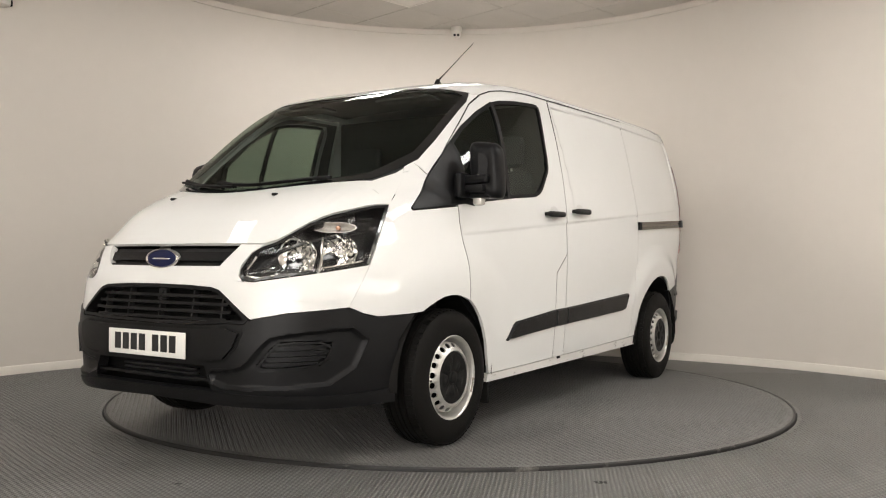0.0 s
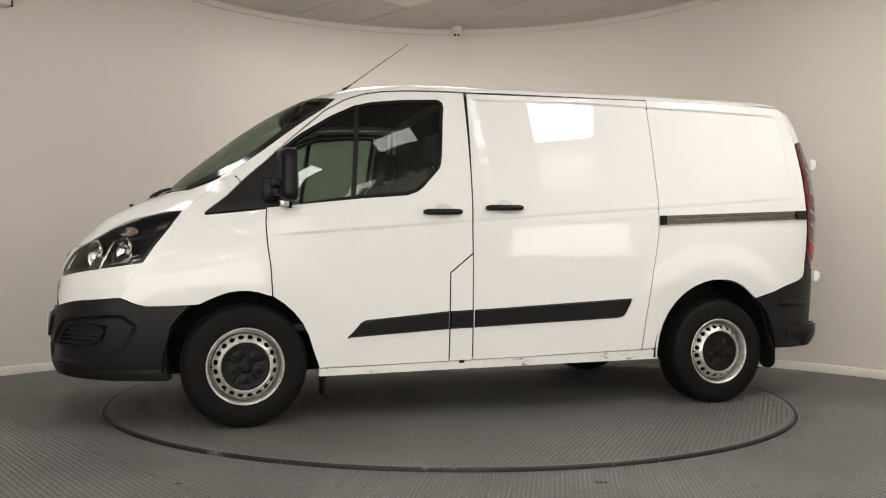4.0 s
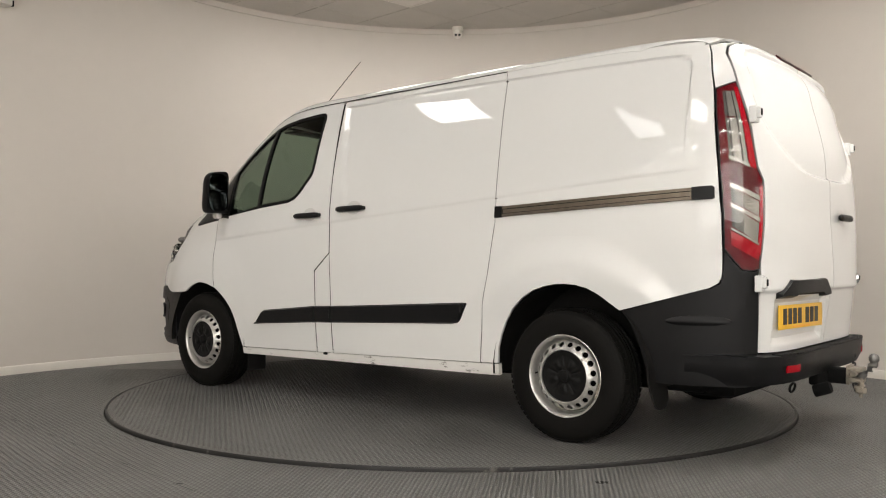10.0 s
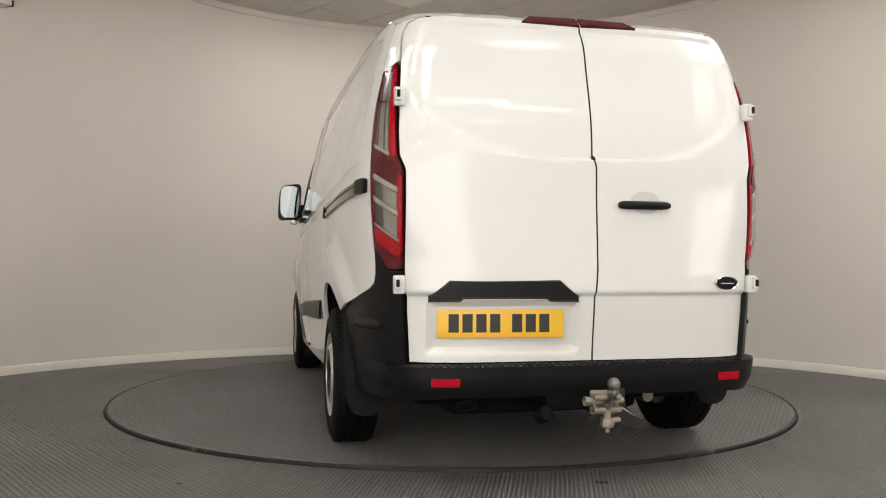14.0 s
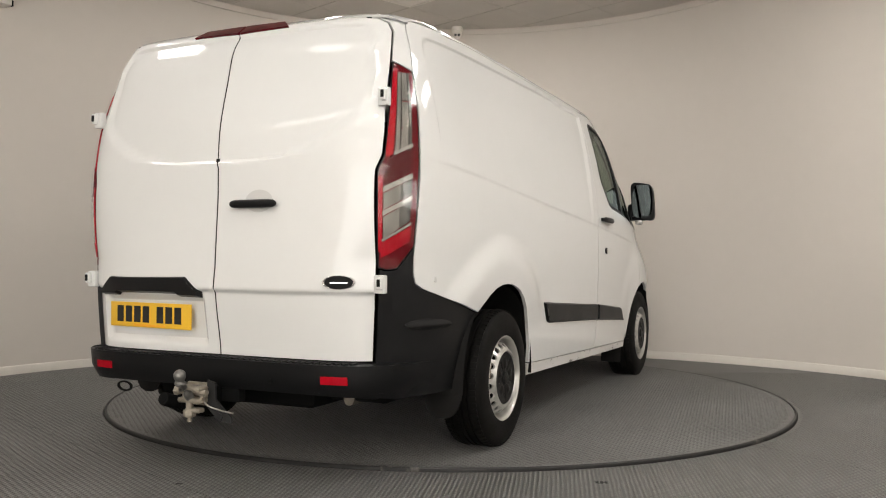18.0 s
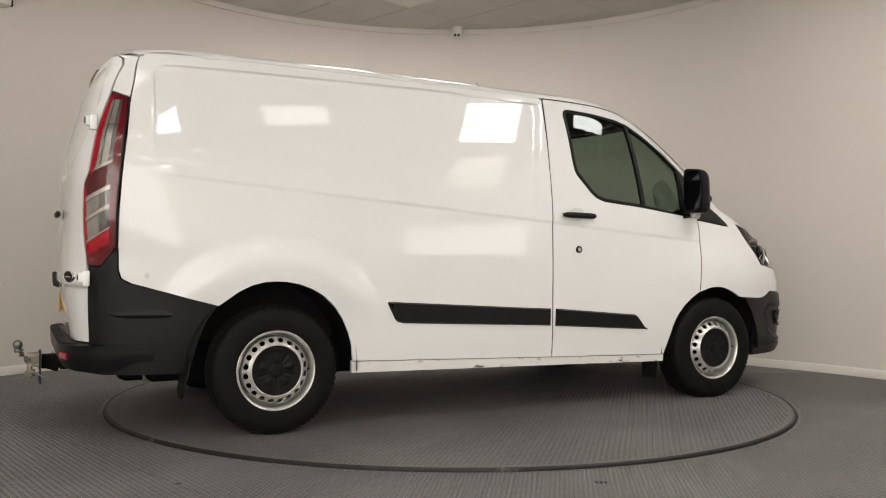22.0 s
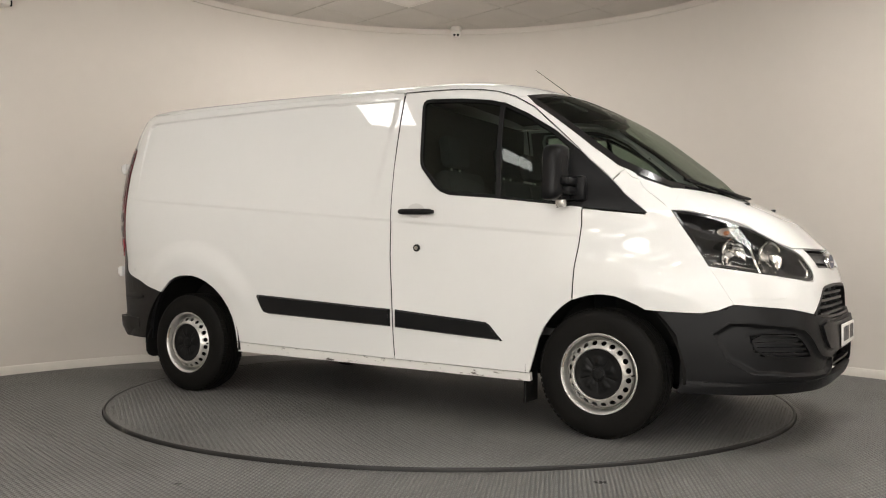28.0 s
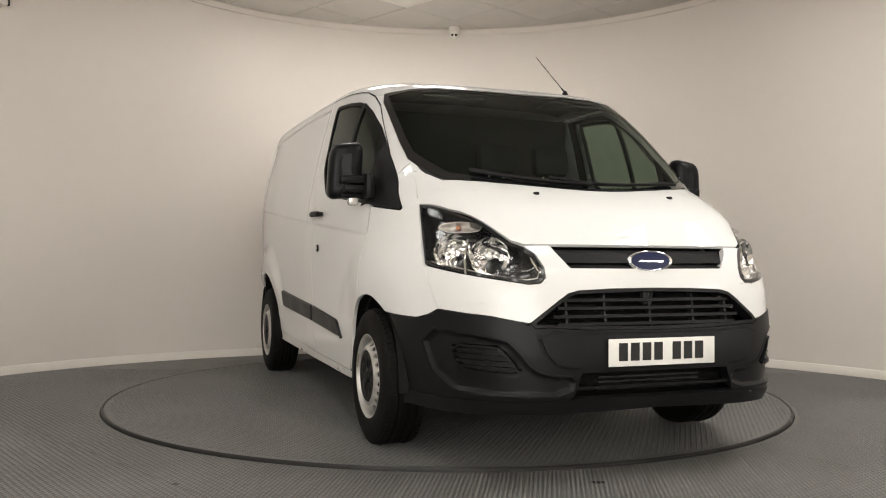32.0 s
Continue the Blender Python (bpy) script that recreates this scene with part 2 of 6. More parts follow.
# tile cells (along the two diagonals) that hold a lit panel
PANELS = {(-7, -4), (-4, -7), (-6, -1), (-1, -7), (1, -7)}


# cells of unseen panels added to brighten the top of the wall
WALL_FILL = {(0, -1), (-1, 0)}
# cells of added panels that stand in for roof lights beyond the ceiling
ROOF_STAND_IN = {(-1, -8), (-1, -10), (-1, -11)}
BOX_AT = (-63.15, 0.882)


def led_panel(p, lit=True, warm=None, drop=0.0):
    ca = math.sqrt(0.5)
    rot = Matrix.Rotation(radians(45), 4, "Z")
    e = new("ceiling_light_panel")
    e.location = (p.x, p.y, CEIL - drop)
    tagged(e, "square white LED ceiling panel, lit; some are added fill" if lit else "square white ceiling panel, unlit", "ceiling light", group="ceiling panels")
    fr = Mesh()
    for a, b, sx, sy in ((0, 0.288, 0.596, 0.02), (0, -0.288, 0.596, 0.02), (0.288, 0, 0.02, 0.556), (-0.288, 0, 0.02, 0.556)):
        fr.box((0, 0, 0), (sx, sy, 0.012), 0.002, rot=rot @ Matrix.Translation((a, b, 0.0)))
    part("frame", fr, SKIRT, e, smooth=0)
    part("diffuser", Mesh().box((0, 0, 0), (0.555, 0.555, 0.006), 0, rot=rot), (warm or LEDF if p.y < -3 or p.x < -3.2 else LEDR if p.x > 2 else LED) if lit else SKIRT, e, smooth=0)
    return e


def lights():
    ca = math.sqrt(0.5)
    c0 = Vector((-0.38, 1.53))
    for i, j in sorted(PANELS):
        led_panel(c0 + Vector(((i - j) * 0.6 * ca, (i + j) * 0.6 * ca)))
    for i, j in sorted(WALL_FILL):
        led_panel(c0 + Vector(((i - j) * 0.6 * ca, (i + j) * 0.6 * ca)), warm=LEDW)
    for i, j in sorted(ROOF_STAND_IN):
        led_panel(c0 + Vector(((i - j) * 0.6 * ca, (i + j) * 0.6 * ca)), warm=LEDE)
    led_panel(Vector((-0.45, -3.82)), warm=LED, drop=0.016)
    led_panel(c0, lit=False)
    # roof lights of the workshop behind, and daylight in its side door
    for y, x0 in ((-5.35, 0.0), (-6.9, -0.35), (-9.0, -0.7), (-11.6, -1.1)):
        for k in range(6):
            e = new("roof_light")
            e.matrix_world = pose(3.2 - 2.1 * k + x0 * 0.4, y, HIGH, 0, 0, 14)
            tagged(e, "long translucent workshop roof light", "roof light", group="roof lights")
            part("frame", Mesh().box((0, 0, -0.01), (1.62, 0.50, 0.05), 0.005), SKIRT, e)
            part("sheet", Mesh().box((0, 0, -0.045), (1.52, 0.42, 0.01), 0), ROOFGLOW, e, smooth=0)
    for x, y in ((-2.2, -6.1), (1.9, -6.2), (-0.3, -8.0), (-4.4, -7.9), (2.2, -10.2), (-2.4, -10.3)):
        e = new("bay_lamp")
        e.location = (x, y, HIGH)
        tagged(e, "round workshop bay lamp under the roof, lit", "ceiling light", group="bay lamps")
        part("stem", Mesh().tube([(0, 0, 0), (0, 0, -.3)], .012), STEEL, e)
        part("shade", Mesh().lathe([(.03, -.25), (.09, -.27), (.2, -.40), (.22, -.42), (.2, -.41)], seg=28), SKIRT, e)
        part("lamp_disc", Mesh().lathe([(.0001, -.415), (.195, -.412)], seg=28), BAY, e, smooth=0)
    e = new("roller_door")
    e.location = (4.22, -4.1, 0)
    tagged(e, "roller door with grey lower slats, daylight in its upper panels", "door")
    for k in range(10):
        part("slat", Mesh().box((0, 0, 0.1 + 0.2 * k), (0.03, 2.0, 0.19), 0.01), DOORGLOW if 4 < k < 9 else SKIRT, e, smooth=0)
    # glowing wall added behind the camera, broad so that its reflection has no edges
    e = new("south_fill_wall")
    e.location = (0, -13.97, 0)
    tagged(e, "wall of glowing strips added as unseen fill light", "door")
    for k in range(37):
        part("strip", Mesh().box((-7.68 + 0.32 * k, 0, 2.42), (0.318, 0.02, 4.8), 0.004), SOUTHGLOW, e, smooth=0)


def rubber_floor(name, dark, rad):
    """Grey studded rubber sheet: rows of short raised bars, alternately turned."""
    m = bpy.data.materials.new(name)
    m.use_nodes = True
    nt = m.node_tree
    b = nt.nodes["Principled BSDF"]
    tc = nt.nodes.new("ShaderNodeTexCoord")
    mp = nt.nodes.new("ShaderNodeMapping")
    mp.inputs["Rotation"].default_value = (0, 0, radians(97 if not rad else 83))
    nt.links.new(tc.outputs["Object"], mp.inputs["Vector"])
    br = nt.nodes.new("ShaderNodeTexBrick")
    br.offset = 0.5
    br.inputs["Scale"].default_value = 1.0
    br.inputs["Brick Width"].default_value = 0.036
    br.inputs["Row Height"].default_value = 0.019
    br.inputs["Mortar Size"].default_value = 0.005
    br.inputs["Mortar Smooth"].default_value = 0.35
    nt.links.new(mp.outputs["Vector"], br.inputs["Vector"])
    n1 = nt.nodes.new("ShaderNodeTexNoise")
    n1.inputs["Scale"].default_value = 1.1
    n1.inputs["Detail"].default_value = 7
    n1.inputs["Roughness"].default_value = 0.62
    nt.links.new(tc.outputs["Object"], n1.inputs["Vector"])
    n2 = nt.nodes.new("ShaderNodeTexNoise")
    n2.inputs["Scale"].default_value = 45
    n2.inputs["Detail"].default_value = 4
    nt.links.new(tc.outputs["Object"], n2.inputs["Vector"])
    cr = nt.nodes.new("ShaderNodeValToRGB")
    cr.color_ramp.elements[0].position = 0.3
    cr.color_ramp.elements[0].color = (dark * 0.72, dark * 0.71, dark * 0.68, 1)
    cr.color_ramp.elements[1].position = 0.72
    cr.color_ramp.elements[1].color = (dark * 1.3, dark * 1.29, dark * 1.23, 1)
    nt.links.new(n1.outputs["Fac"], cr.inputs["Fac"])
    # glint on stud tops and shade in the gaps are put into the colour
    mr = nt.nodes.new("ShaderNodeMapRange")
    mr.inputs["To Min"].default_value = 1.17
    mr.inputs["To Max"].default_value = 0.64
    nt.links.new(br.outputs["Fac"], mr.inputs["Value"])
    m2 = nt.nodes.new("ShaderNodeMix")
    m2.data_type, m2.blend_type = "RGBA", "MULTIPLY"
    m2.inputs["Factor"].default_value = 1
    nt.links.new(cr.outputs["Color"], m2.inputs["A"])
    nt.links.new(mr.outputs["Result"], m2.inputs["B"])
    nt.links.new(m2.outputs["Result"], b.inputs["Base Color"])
    rg = nt.nodes.new("ShaderNodeMapRange")
    rg.inputs["To Min"].default_value = 0.30
    rg.inputs["To Max"].default_value = 0.62
    nt.links.new(n1.outputs["Fac"], rg.inputs["Value"])
    nt.links.new(rg.outputs["Result"], b.inputs["Roughness"])
    inv = nt.nodes.new("ShaderNodeMath")
    inv.operation = "SUBTRACT"
    inv.inputs[0].default_value = 1
    nt.links.new(br.outputs["Fac"], inv.inputs[1])
    ad = nt.nodes.new("ShaderNodeMath")
    ad.operation = "MULTIPLY_ADD"
    ad.inputs[1].default_value = 0.15
    nt.links.new(n2.outputs["Fac"], ad.inputs[0])
    nt.links.new(inv.outputs[0], ad.inputs[2])
    bp = nt.nodes.new("ShaderNodeBump")
    bp.inputs["Strength"].default_value = 1.0
    bp.inputs["Distance"].default_value = 0.003
    nt.links.new(ad.outputs[0], bp.inputs["Height"])
    nt.links.new(bp.outputs["Normal"], b.inputs["Normal"])
    return m


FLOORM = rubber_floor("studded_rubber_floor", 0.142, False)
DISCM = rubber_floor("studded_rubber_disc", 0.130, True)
R_DISC = 2.19


def studs(name, material, angle, z, rise, keep, parent=None):
    """Raised bars of the rubber sheet, in staggered rows, as one mesh."""
    ca, sa = math.cos(radians(angle)), math.sin(radians(angle))
    rr, kk = np.meshgrid(np.arange(-270, 271), np.arange(-140, 141), indexing="ij")
    u, v = (kk + 0.5 + 0.5 * (rr % 2)) * 0.036, (rr + 0.5) * 0.019
    x, y = u * ca + v * sa, v * ca - u * sa
    ok = keep(x, y)
    x, y = x[ok], y[ok]
    cs = []
    for hu, hv, h in ((.0150, .0066, 0.0), (.0115, .0042, rise)):
        for a, b in ((-1, 0), (-.45, -1), (.45, -1), (1, 0), (.45, 1), (-.45, 1)):
            cs.append((a * hu * ca + b * hv * sa, b * hv * ca - a * hu * sa, h))
    cs = np.array(cs)
    v = np.stack([x[:, None] + cs[None, :, 0], y[:, None] + cs[None, :, 1], z + 0 * x[:, None] + cs[None, :, 2]], axis=2).reshape(-1, 3)
    f = [(6, 7, 10, 11), (7, 8, 9, 10)] + [(i, (i + 1) % 6, 6 + (i + 1) % 6, 6 + i) for i in range(6)]
    f = (np.array(f)[None] + 12 * np.arange(len(x))[:, None, None]).reshape(-1, 4)
    me = bpy.data.meshes.new(name)
    me.from_pydata(v.tolist(), [], f.tolist())
    me.materials.append(material)
    ob = new(name, me)
    ob.parent = parent
    return tagged(ob, "", kind="stuff")


def floor():
    """Floor sheet with a round pit for the turntable."""
    m = Mesh()
    seg, rr = 160, (R_DISC + 0.020, 2.4, 3.0, 4.2, 16.0)
    for r in rr:
        for k in range(seg):
            a = 2 * math.pi * k / seg
            m.v.append((r * math.cos(a), r * math.sin(a), -0.016))
    for i in range(len(rr) - 1):
        for k in range(seg):
            j = (k + 1) % seg
            m.f.append((i * seg + k, (i + 1) * seg + k, (i + 1) * seg + j, i * seg + j))
    o = len(m.v)
    for k in range(seg):
        a = 2 * math.pi * k / seg
        m.v.append((rr[0] * math.cos(a), rr[0] * math.sin(a), -0.12))
    for k in range(seg):
        j = (k + 1) % seg
        m.f.append((k, j, o + j, o + k))
    m.f.append(tuple(range(o, o + seg)))
    for (x0, y0), (x1, y1) in (((-4.3, .78), (-1.62, -1.92)), ((-1.62, -1.92), (-.6, -2.95)), ((1.52, -1.60), (1.95, -2.28)), ((1.95, -2.28), (2.75, -3.1))):
        d = Vector((y0 - y1, x1 - x0, 0)).normalized() * 0.002
        q = [Vector((x0, y0, -.0155)), Vector((x1, y1, -.0155))]
        sm = Mesh().add([q[0] + d, q[1] + d, q[1] - d, q[0] - d], [(3, 2, 1, 0)])
        tagged(part("floor_seam", sm, SEAL, smooth=0), "dark joint between rubber floor sheets", "floor", kind="structure")
    for x, y, w, d in ((.629, -2.367, .030, .022), (-1.10, -2.44, .02, .012), (2.62, -1.45, .03, .015)):
        q = Mesh().add([(x + w * math.cos(k * .785) * (1 + .3 * (k % 2)), y + d * math.sin(k * .785), -.0138) for k in range(8)], [tuple(range(8))])
        tagged(part("floor_scuff", q, SEAL, smooth=0), "small black scuff on the rubber floor", "floor", kind="structure")
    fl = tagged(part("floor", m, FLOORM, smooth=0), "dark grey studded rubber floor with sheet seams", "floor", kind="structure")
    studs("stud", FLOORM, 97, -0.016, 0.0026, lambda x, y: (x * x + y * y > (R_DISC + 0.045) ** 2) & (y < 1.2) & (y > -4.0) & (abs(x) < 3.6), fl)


def turntable():
    e = new("turntable")
    tagged(e, "round motor turntable flush in the floor, grey studded rubber top", "turntable")
    m = Mesh().lathe([(0.0001, 0.0), (1.0, 0.0), (R_DISC - 0.004, 0.0), (R_DISC, -0.004), (R_DISC, -0.1)], seg=160)
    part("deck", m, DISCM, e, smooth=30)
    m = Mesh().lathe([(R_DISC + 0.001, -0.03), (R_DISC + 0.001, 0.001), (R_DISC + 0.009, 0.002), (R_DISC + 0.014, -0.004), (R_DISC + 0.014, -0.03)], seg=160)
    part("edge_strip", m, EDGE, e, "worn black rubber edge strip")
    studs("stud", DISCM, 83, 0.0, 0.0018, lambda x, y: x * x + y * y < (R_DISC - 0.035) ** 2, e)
    return e


from mathutils.geometry import tessellate_polygon


# ---- the van's body: one smooth surface, from which the panels are cut ----
# x forward, y to the van's left, z up, origin on the ground midway between the axles
def curve(pairs):
    """Smooth monotone table of values over height, sampled every 2 mm."""
    xs, ys = np.array([p[0] for p in pairs], float), np.array([p[1] for p in pairs], float)
    h = np.diff(xs)
    d = np.diff(ys) / h
    m = np.zeros(len(xs))
    m[0], m[-1] = d[0], d[-1]
    for i in range(1, len(xs) - 1):
        if d[i - 1] * d[i] > 0:
            a, b = 2 * h[i] + h[i - 1], h[i] + 2 * h[i - 1]
            m[i] = (a + b) / (a / d[i - 1] + b / d[i])
    q = np.clip(np.arange(0.1, 2.02, 0.002), xs[0], xs[-1])
    k = np.clip(np.searchsorted(xs, q, side="right") - 1, 0, len(h) - 1)
    t, hh = (q - xs[k]) / h[k], h[k]
    return [float(a) for a in (1 + 2 * t) * (1 - t) ** 2 * ys[k] + t * (1 - t) ** 2 * hh * m[k] + t * t * (3 - 2 * t) * ys[k + 1] + t * t * (t - 1) * hh * m[k + 1]]


def at(tab, z):
    i = (min(max(z, 0.1), 2.01) - 0.1) * 500
    k = min(int(i), len(tab) - 2)
    return tab[k] + (tab[k + 1] - tab[k]) * (i - k)


NOSE = curve([(.2, 2.34), (.28, 2.43), (.36, 2.47), (.5, 2.475), (.6, 2.465), (.7, 2.45), (.8, 2.435), (.9, 2.405), (.96, 2.37), (1.0, 2.33),
              (1.05, 2.28), (1.117, 2.21), (1.2, 2.065), (1.275, 1.90), (1.385, 1.78), (1.533, 1.60), (1.65, 1.45), (1.787, 1.24), (1.855, 1.10),
              (1.895, .97), (1.916, .865), (1.936, .65), (1.954, .4), (1.972, .1), (1.99, .05)])
TAIL = curve([(.2, 2.38), (.3, 2.41), (.5, 2.425), (.75, 2.44), (1.0, 2.43), (1.2, 2.415), (1.5, 2.37), (1.7, 2.32), (1.8, 2.295), (1.88, 2.255),
              (1.926, 2.23), (1.953, 2.185), (1.968, 2.12), (1.979, 1.95), (1.986, 1.4), (1.99, .05)])
WIDE = curve([(.15, .90), (.25, .935), (.35, .948), (.5, .962), (.7, .97), (.95, .982), (1.1, .9785), (1.2, .973), (1.3, .962), (1.4, .948), (1.5, .931), (1.6, .912),
              (1.7, .8905), (1.8, .866), (1.86, .8505), (1.9, .839), (1.934, .824), (1.95, .80), (1.962, .757), (1.972, .67), (1.98, .5), (1.99, .05)])


def step(a, b, x):
    t = min(max((x - a) / (b - a), 0.0), 1.0)
    return t * t * (3 - 2 * t)


def wide(x, z):
    d = (-0.03 * min(max((x + 1.03) / 1.23, 0), 1) + 0.010 * min(max((-1.2 - x) / 0.8, 0), 1)) * step(1.25, 1.95, z)
    return at(WIDE, z - d) * (1 - 0.012 * max(0, -x))


def bow(y, z):
    """The rear doors belly out between their hinges."""
    k = max(0.0, 1 - (y / 0.75) ** 2)
    return (0.02 * step(.5, .8, z) + 0.033 * step(1.1, 1.5, z)) * (1 - 0.5 * step(1.85, 1.96, z)) * k


def power(front, z):
    return 3.9 + 0.8 * (1 - step(0.72, 1.08, z)) if front else 7.0 + 4.0 * min(max((z - 0.9) / 0.6, 0), 1)


def shell(x, y, z):
    """Below 1 inside the body, 1 on its skin."""
    n = power(x > 0, z)
    a = at(NOSE, z) if x > 0 else at(TAIL, z) + bow(y, z)
    return (abs(x) / a) ** n + (abs(y) / wide(x, z)) ** n


def outward(x, y, z):
    e = 0.004
    g = Vector((shell(x + e, y, z) - shell(x - e, y, z), shell(x, y + e, z) - shell(x, y - e, z), shell(x, y, z + e) - shell(x, y, z - e)))
    return g.normalized()


def side_y(x, z):
    n = power(x > 0, z)
    a = at(NOSE, z) if x > 0 else at(TAIL, z)
    return wide(x, z) * max(1e-9, 1 - min(abs(x) / a, 1) ** n) ** (1 / n)


def end_x(y, z, front):
    n = power(front, z)
    a = at(NOSE, z) if front else at(TAIL, z) + bow(y, z)
    x = a * 0.95 if front else -a * 0.95
    for _ in range(3):
        x = (a if front else -a) * max(1e-9, 1 - min(abs(y) / wide(x, z), 1) ** n) ** (1 / n)
    return x


def top_z(x, y):
    lo, hi = 0.5, 1.99
    for _ in range(30):
        m = (lo + hi) / 2
        if shell(x, y, m) < 1:
            lo = m
        else:
            hi = m
    return lo


XC = 1.3


def wrap(phi, z, front):
    """The skin at height z, seen at the angle phi from a point between the wheels."""
    c, s = math.cos(phi), math.sin(phi)
    x0, sg = (XC, 1) if front else (-XC, -1)
    lo, hi = 0.0, 1.8
    for _ in range(26):
        m = (lo + hi) / 2
        if shell(x0 + sg * m * c, m * s, z) < 1:
            lo = m
        else:
            hi = m
    return Vector((x0 + sg * lo * c, lo * s, z))


def key(p, mode):
    """Plan coordinates of an outline point: s, S = by x on the left or right side, e = by y on the end."""
    k, a, z = p
    front = mode == "wrapf"
    if k in "sS":
        y = side_y(a, z) * (1 if k == "s" else -1)
        x = a
    else:
        x, y = end_x(a, z, front), a
    return (math.atan2(y, (x - XC) if front else (-XC - x)), z)


FOG = [("s", 2.165, .548), ("e", .685, .552), ("e", .655, .522), ("e", .606, .452), ("e", .612, .434), ("e", .72, .436), ("s", 2.20, .452)]


def depth_in(q, poly):
    """Distance of q inside an outline, negative outside."""
    best = 9.0
    n = len(poly)
    for i in range(n):
        a, b = poly[i - 1], poly[i]
        ux, uy = b[0] - a[0], b[1] - a[1]
        t = min(max(((q[0] - a[0]) * ux + (q[1] - a[1]) * uy) / max(ux * ux + uy * uy, 1e-12), 0), 1)
        best = min(best, math.hypot(q[0] - a[0] - t * ux, q[1] - a[1] - t * uy))
    return best if inside(q, poly) else -best


HUBS = ((1.4665, 0.33), (-1.4665, 0.33))


def dent(x, y, z, zone):
    """Relief of the pressed panels along the outward normal."""
    d = 0.0
    if zone == "bumper":
        # sculpted corners: a sunken plate round the fog recess, a groove round the plate panel
        q = (math.atan2(abs(y), x - XC), z)
        d += -0.017 * step(0.0, 0.016, depth_in(q, CORNER))
        d += -0.03 * step(0.001, 0.006, depth_in(q, FOGK))
    if zone in ("side", "flare", "bumper"):
        # front wings swell over the wheels
        d += 0.024 * step(1.05, 1.40, x) * (1 - step(1.72, 2.08, x)) * (1 - step(0.72, 1.12, z))
    if zone == "side":
        for hx, hz in HUBS:
            r = math.hypot(x - hx, z - hz)
            d += (0.032 if hx < 0 else 0.010) * (1 - step(0.55, 0.70, r)) * step(0.3, 0.6, z - 0.2)
        # shoulder crease rising to the rear, hollow below it
        zc = 1.147 - 0.085 * x
        d += -0.0052 * step(0.0, 0.014, zc - z) * (1 - step(0.08, 0.45, zc - z)) * (1 - step(1.2, 1.5, x)) * step(-2.2, -1.9, x)
        # pressed upper field, its lower rim dying away
        iz = 1.850 + 0.024 * step(0.15, -0.6, x) - z
        ix, r = x + 2.06, 0.075
        ins = min(ix, iz) if max(ix, iz) > r else r - math.hypot(r - ix, r - iz)
        ins = min(ins, 0.160 - 0.16 * max(0, 1.75 - z) - x)
        d += -0.0115 * step(0.0, 0.010, ins) * step(1.16, 1.60, z + 0.12 * step(-1.4, -0.6, x) - 0.16 * step(-1.6, -2.0, x))
    if zone == "rear":
        # pressed upper field of the doors
        ds = (0.728 - abs(y) - 0.10 * max(0, z - 1.55), 1.905 - z, z - 1.310, (z - 1.322 - 0.62 * (abs(y) - 0.44)) * 0.85)
        lo = min(ds)
        ins = lo - math.log(sum(math.exp(-26 * (q - lo)) for q in ds)) / 26
        d += -0.015 * step(0.0, 0.014, ins)
        d += -0.016 * step(0.0, 0.022, 0.772 - z)
        p = min(0.685 - y, y - 0.04, 0.738 - z, z - 0.515)
        d += -0.024 * step(0.0, 0.03, p)
    return d


def inset(poly, g):
    """The outline drawn in by g all round."""
    n = len(poly)
    ar = sum(poly[i][0] * poly[(i + 1) % n][1] - poly[(i + 1) % n][0] * poly[i][1] for i in range(n))
    sg = 1 if ar > 0 else -1
    out = []
    for i in range(n):
        a, b, c = Vector(poly[i - 1]), Vector(poly[i]), Vector(poly[(i + 1) % n])
        u, w = (b - a), (c - b)
        if u.length < 1e-9 or w.length < 1e-9:
            out.append(tuple(b))
            continue
        u, w = u.normalized(), w.normalized()
        nu, nw = Vector((-u.y, u.x)) * sg, Vector((-w.y, w.x)) * sg
        k = nu + nw
        k = k / max(k.length_squared / 2, 0.35)
        out.append(tuple(b + k * g))
    return out


def soft(poly, times=2, closed=True):
    """Round an outline's corners off."""
    for _ in range(times):
        q = []
        n = len(poly)
        for i in range(n if closed else n - 1):
            a, b = poly[i], poly[(i + 1) % n]
            q.append(tuple(a[k] * 0.75 + b[k] * 0.25 for k in range(len(a))))
            q.append(tuple(a[k] * 0.25 + b[k] * 0.75 for k in range(len(a))))
        if not closed:
            q = [poly[0]] + q + [poly[-1]]
        poly = q
    return poly


def clip(poly, lim, axis, low):
    out = []
    n = len(poly)
    for i in range(n):
        a, b = poly[i - 1], poly[i]
        ia = a[axis] >= lim if low else a[axis] <= lim
        ib = b[axis] >= lim if low else b[axis] <= lim
        if ia != ib:
            t = (lim - a[axis]) / (b[axis] - a[axis])
            p = [a[0] + t * (b[0] - a[0]), a[1] + t * (b[1] - a[1])]
            p[axis] = lim
            out.append(tuple(p))
        if ib:
            out.append(b)
    return out


def inside(p, poly):
    r = False
    n = len(poly)
    for i in range(n):
        a, b = poly[i - 1], poly[i]
        if (a[1] > p[1]) != (b[1] > p[1]) and p[0] < (b[0] - a[0]) * (p[1] - a[1]) / (b[1] - a[1]) + a[0]:
            r = not r
    return r


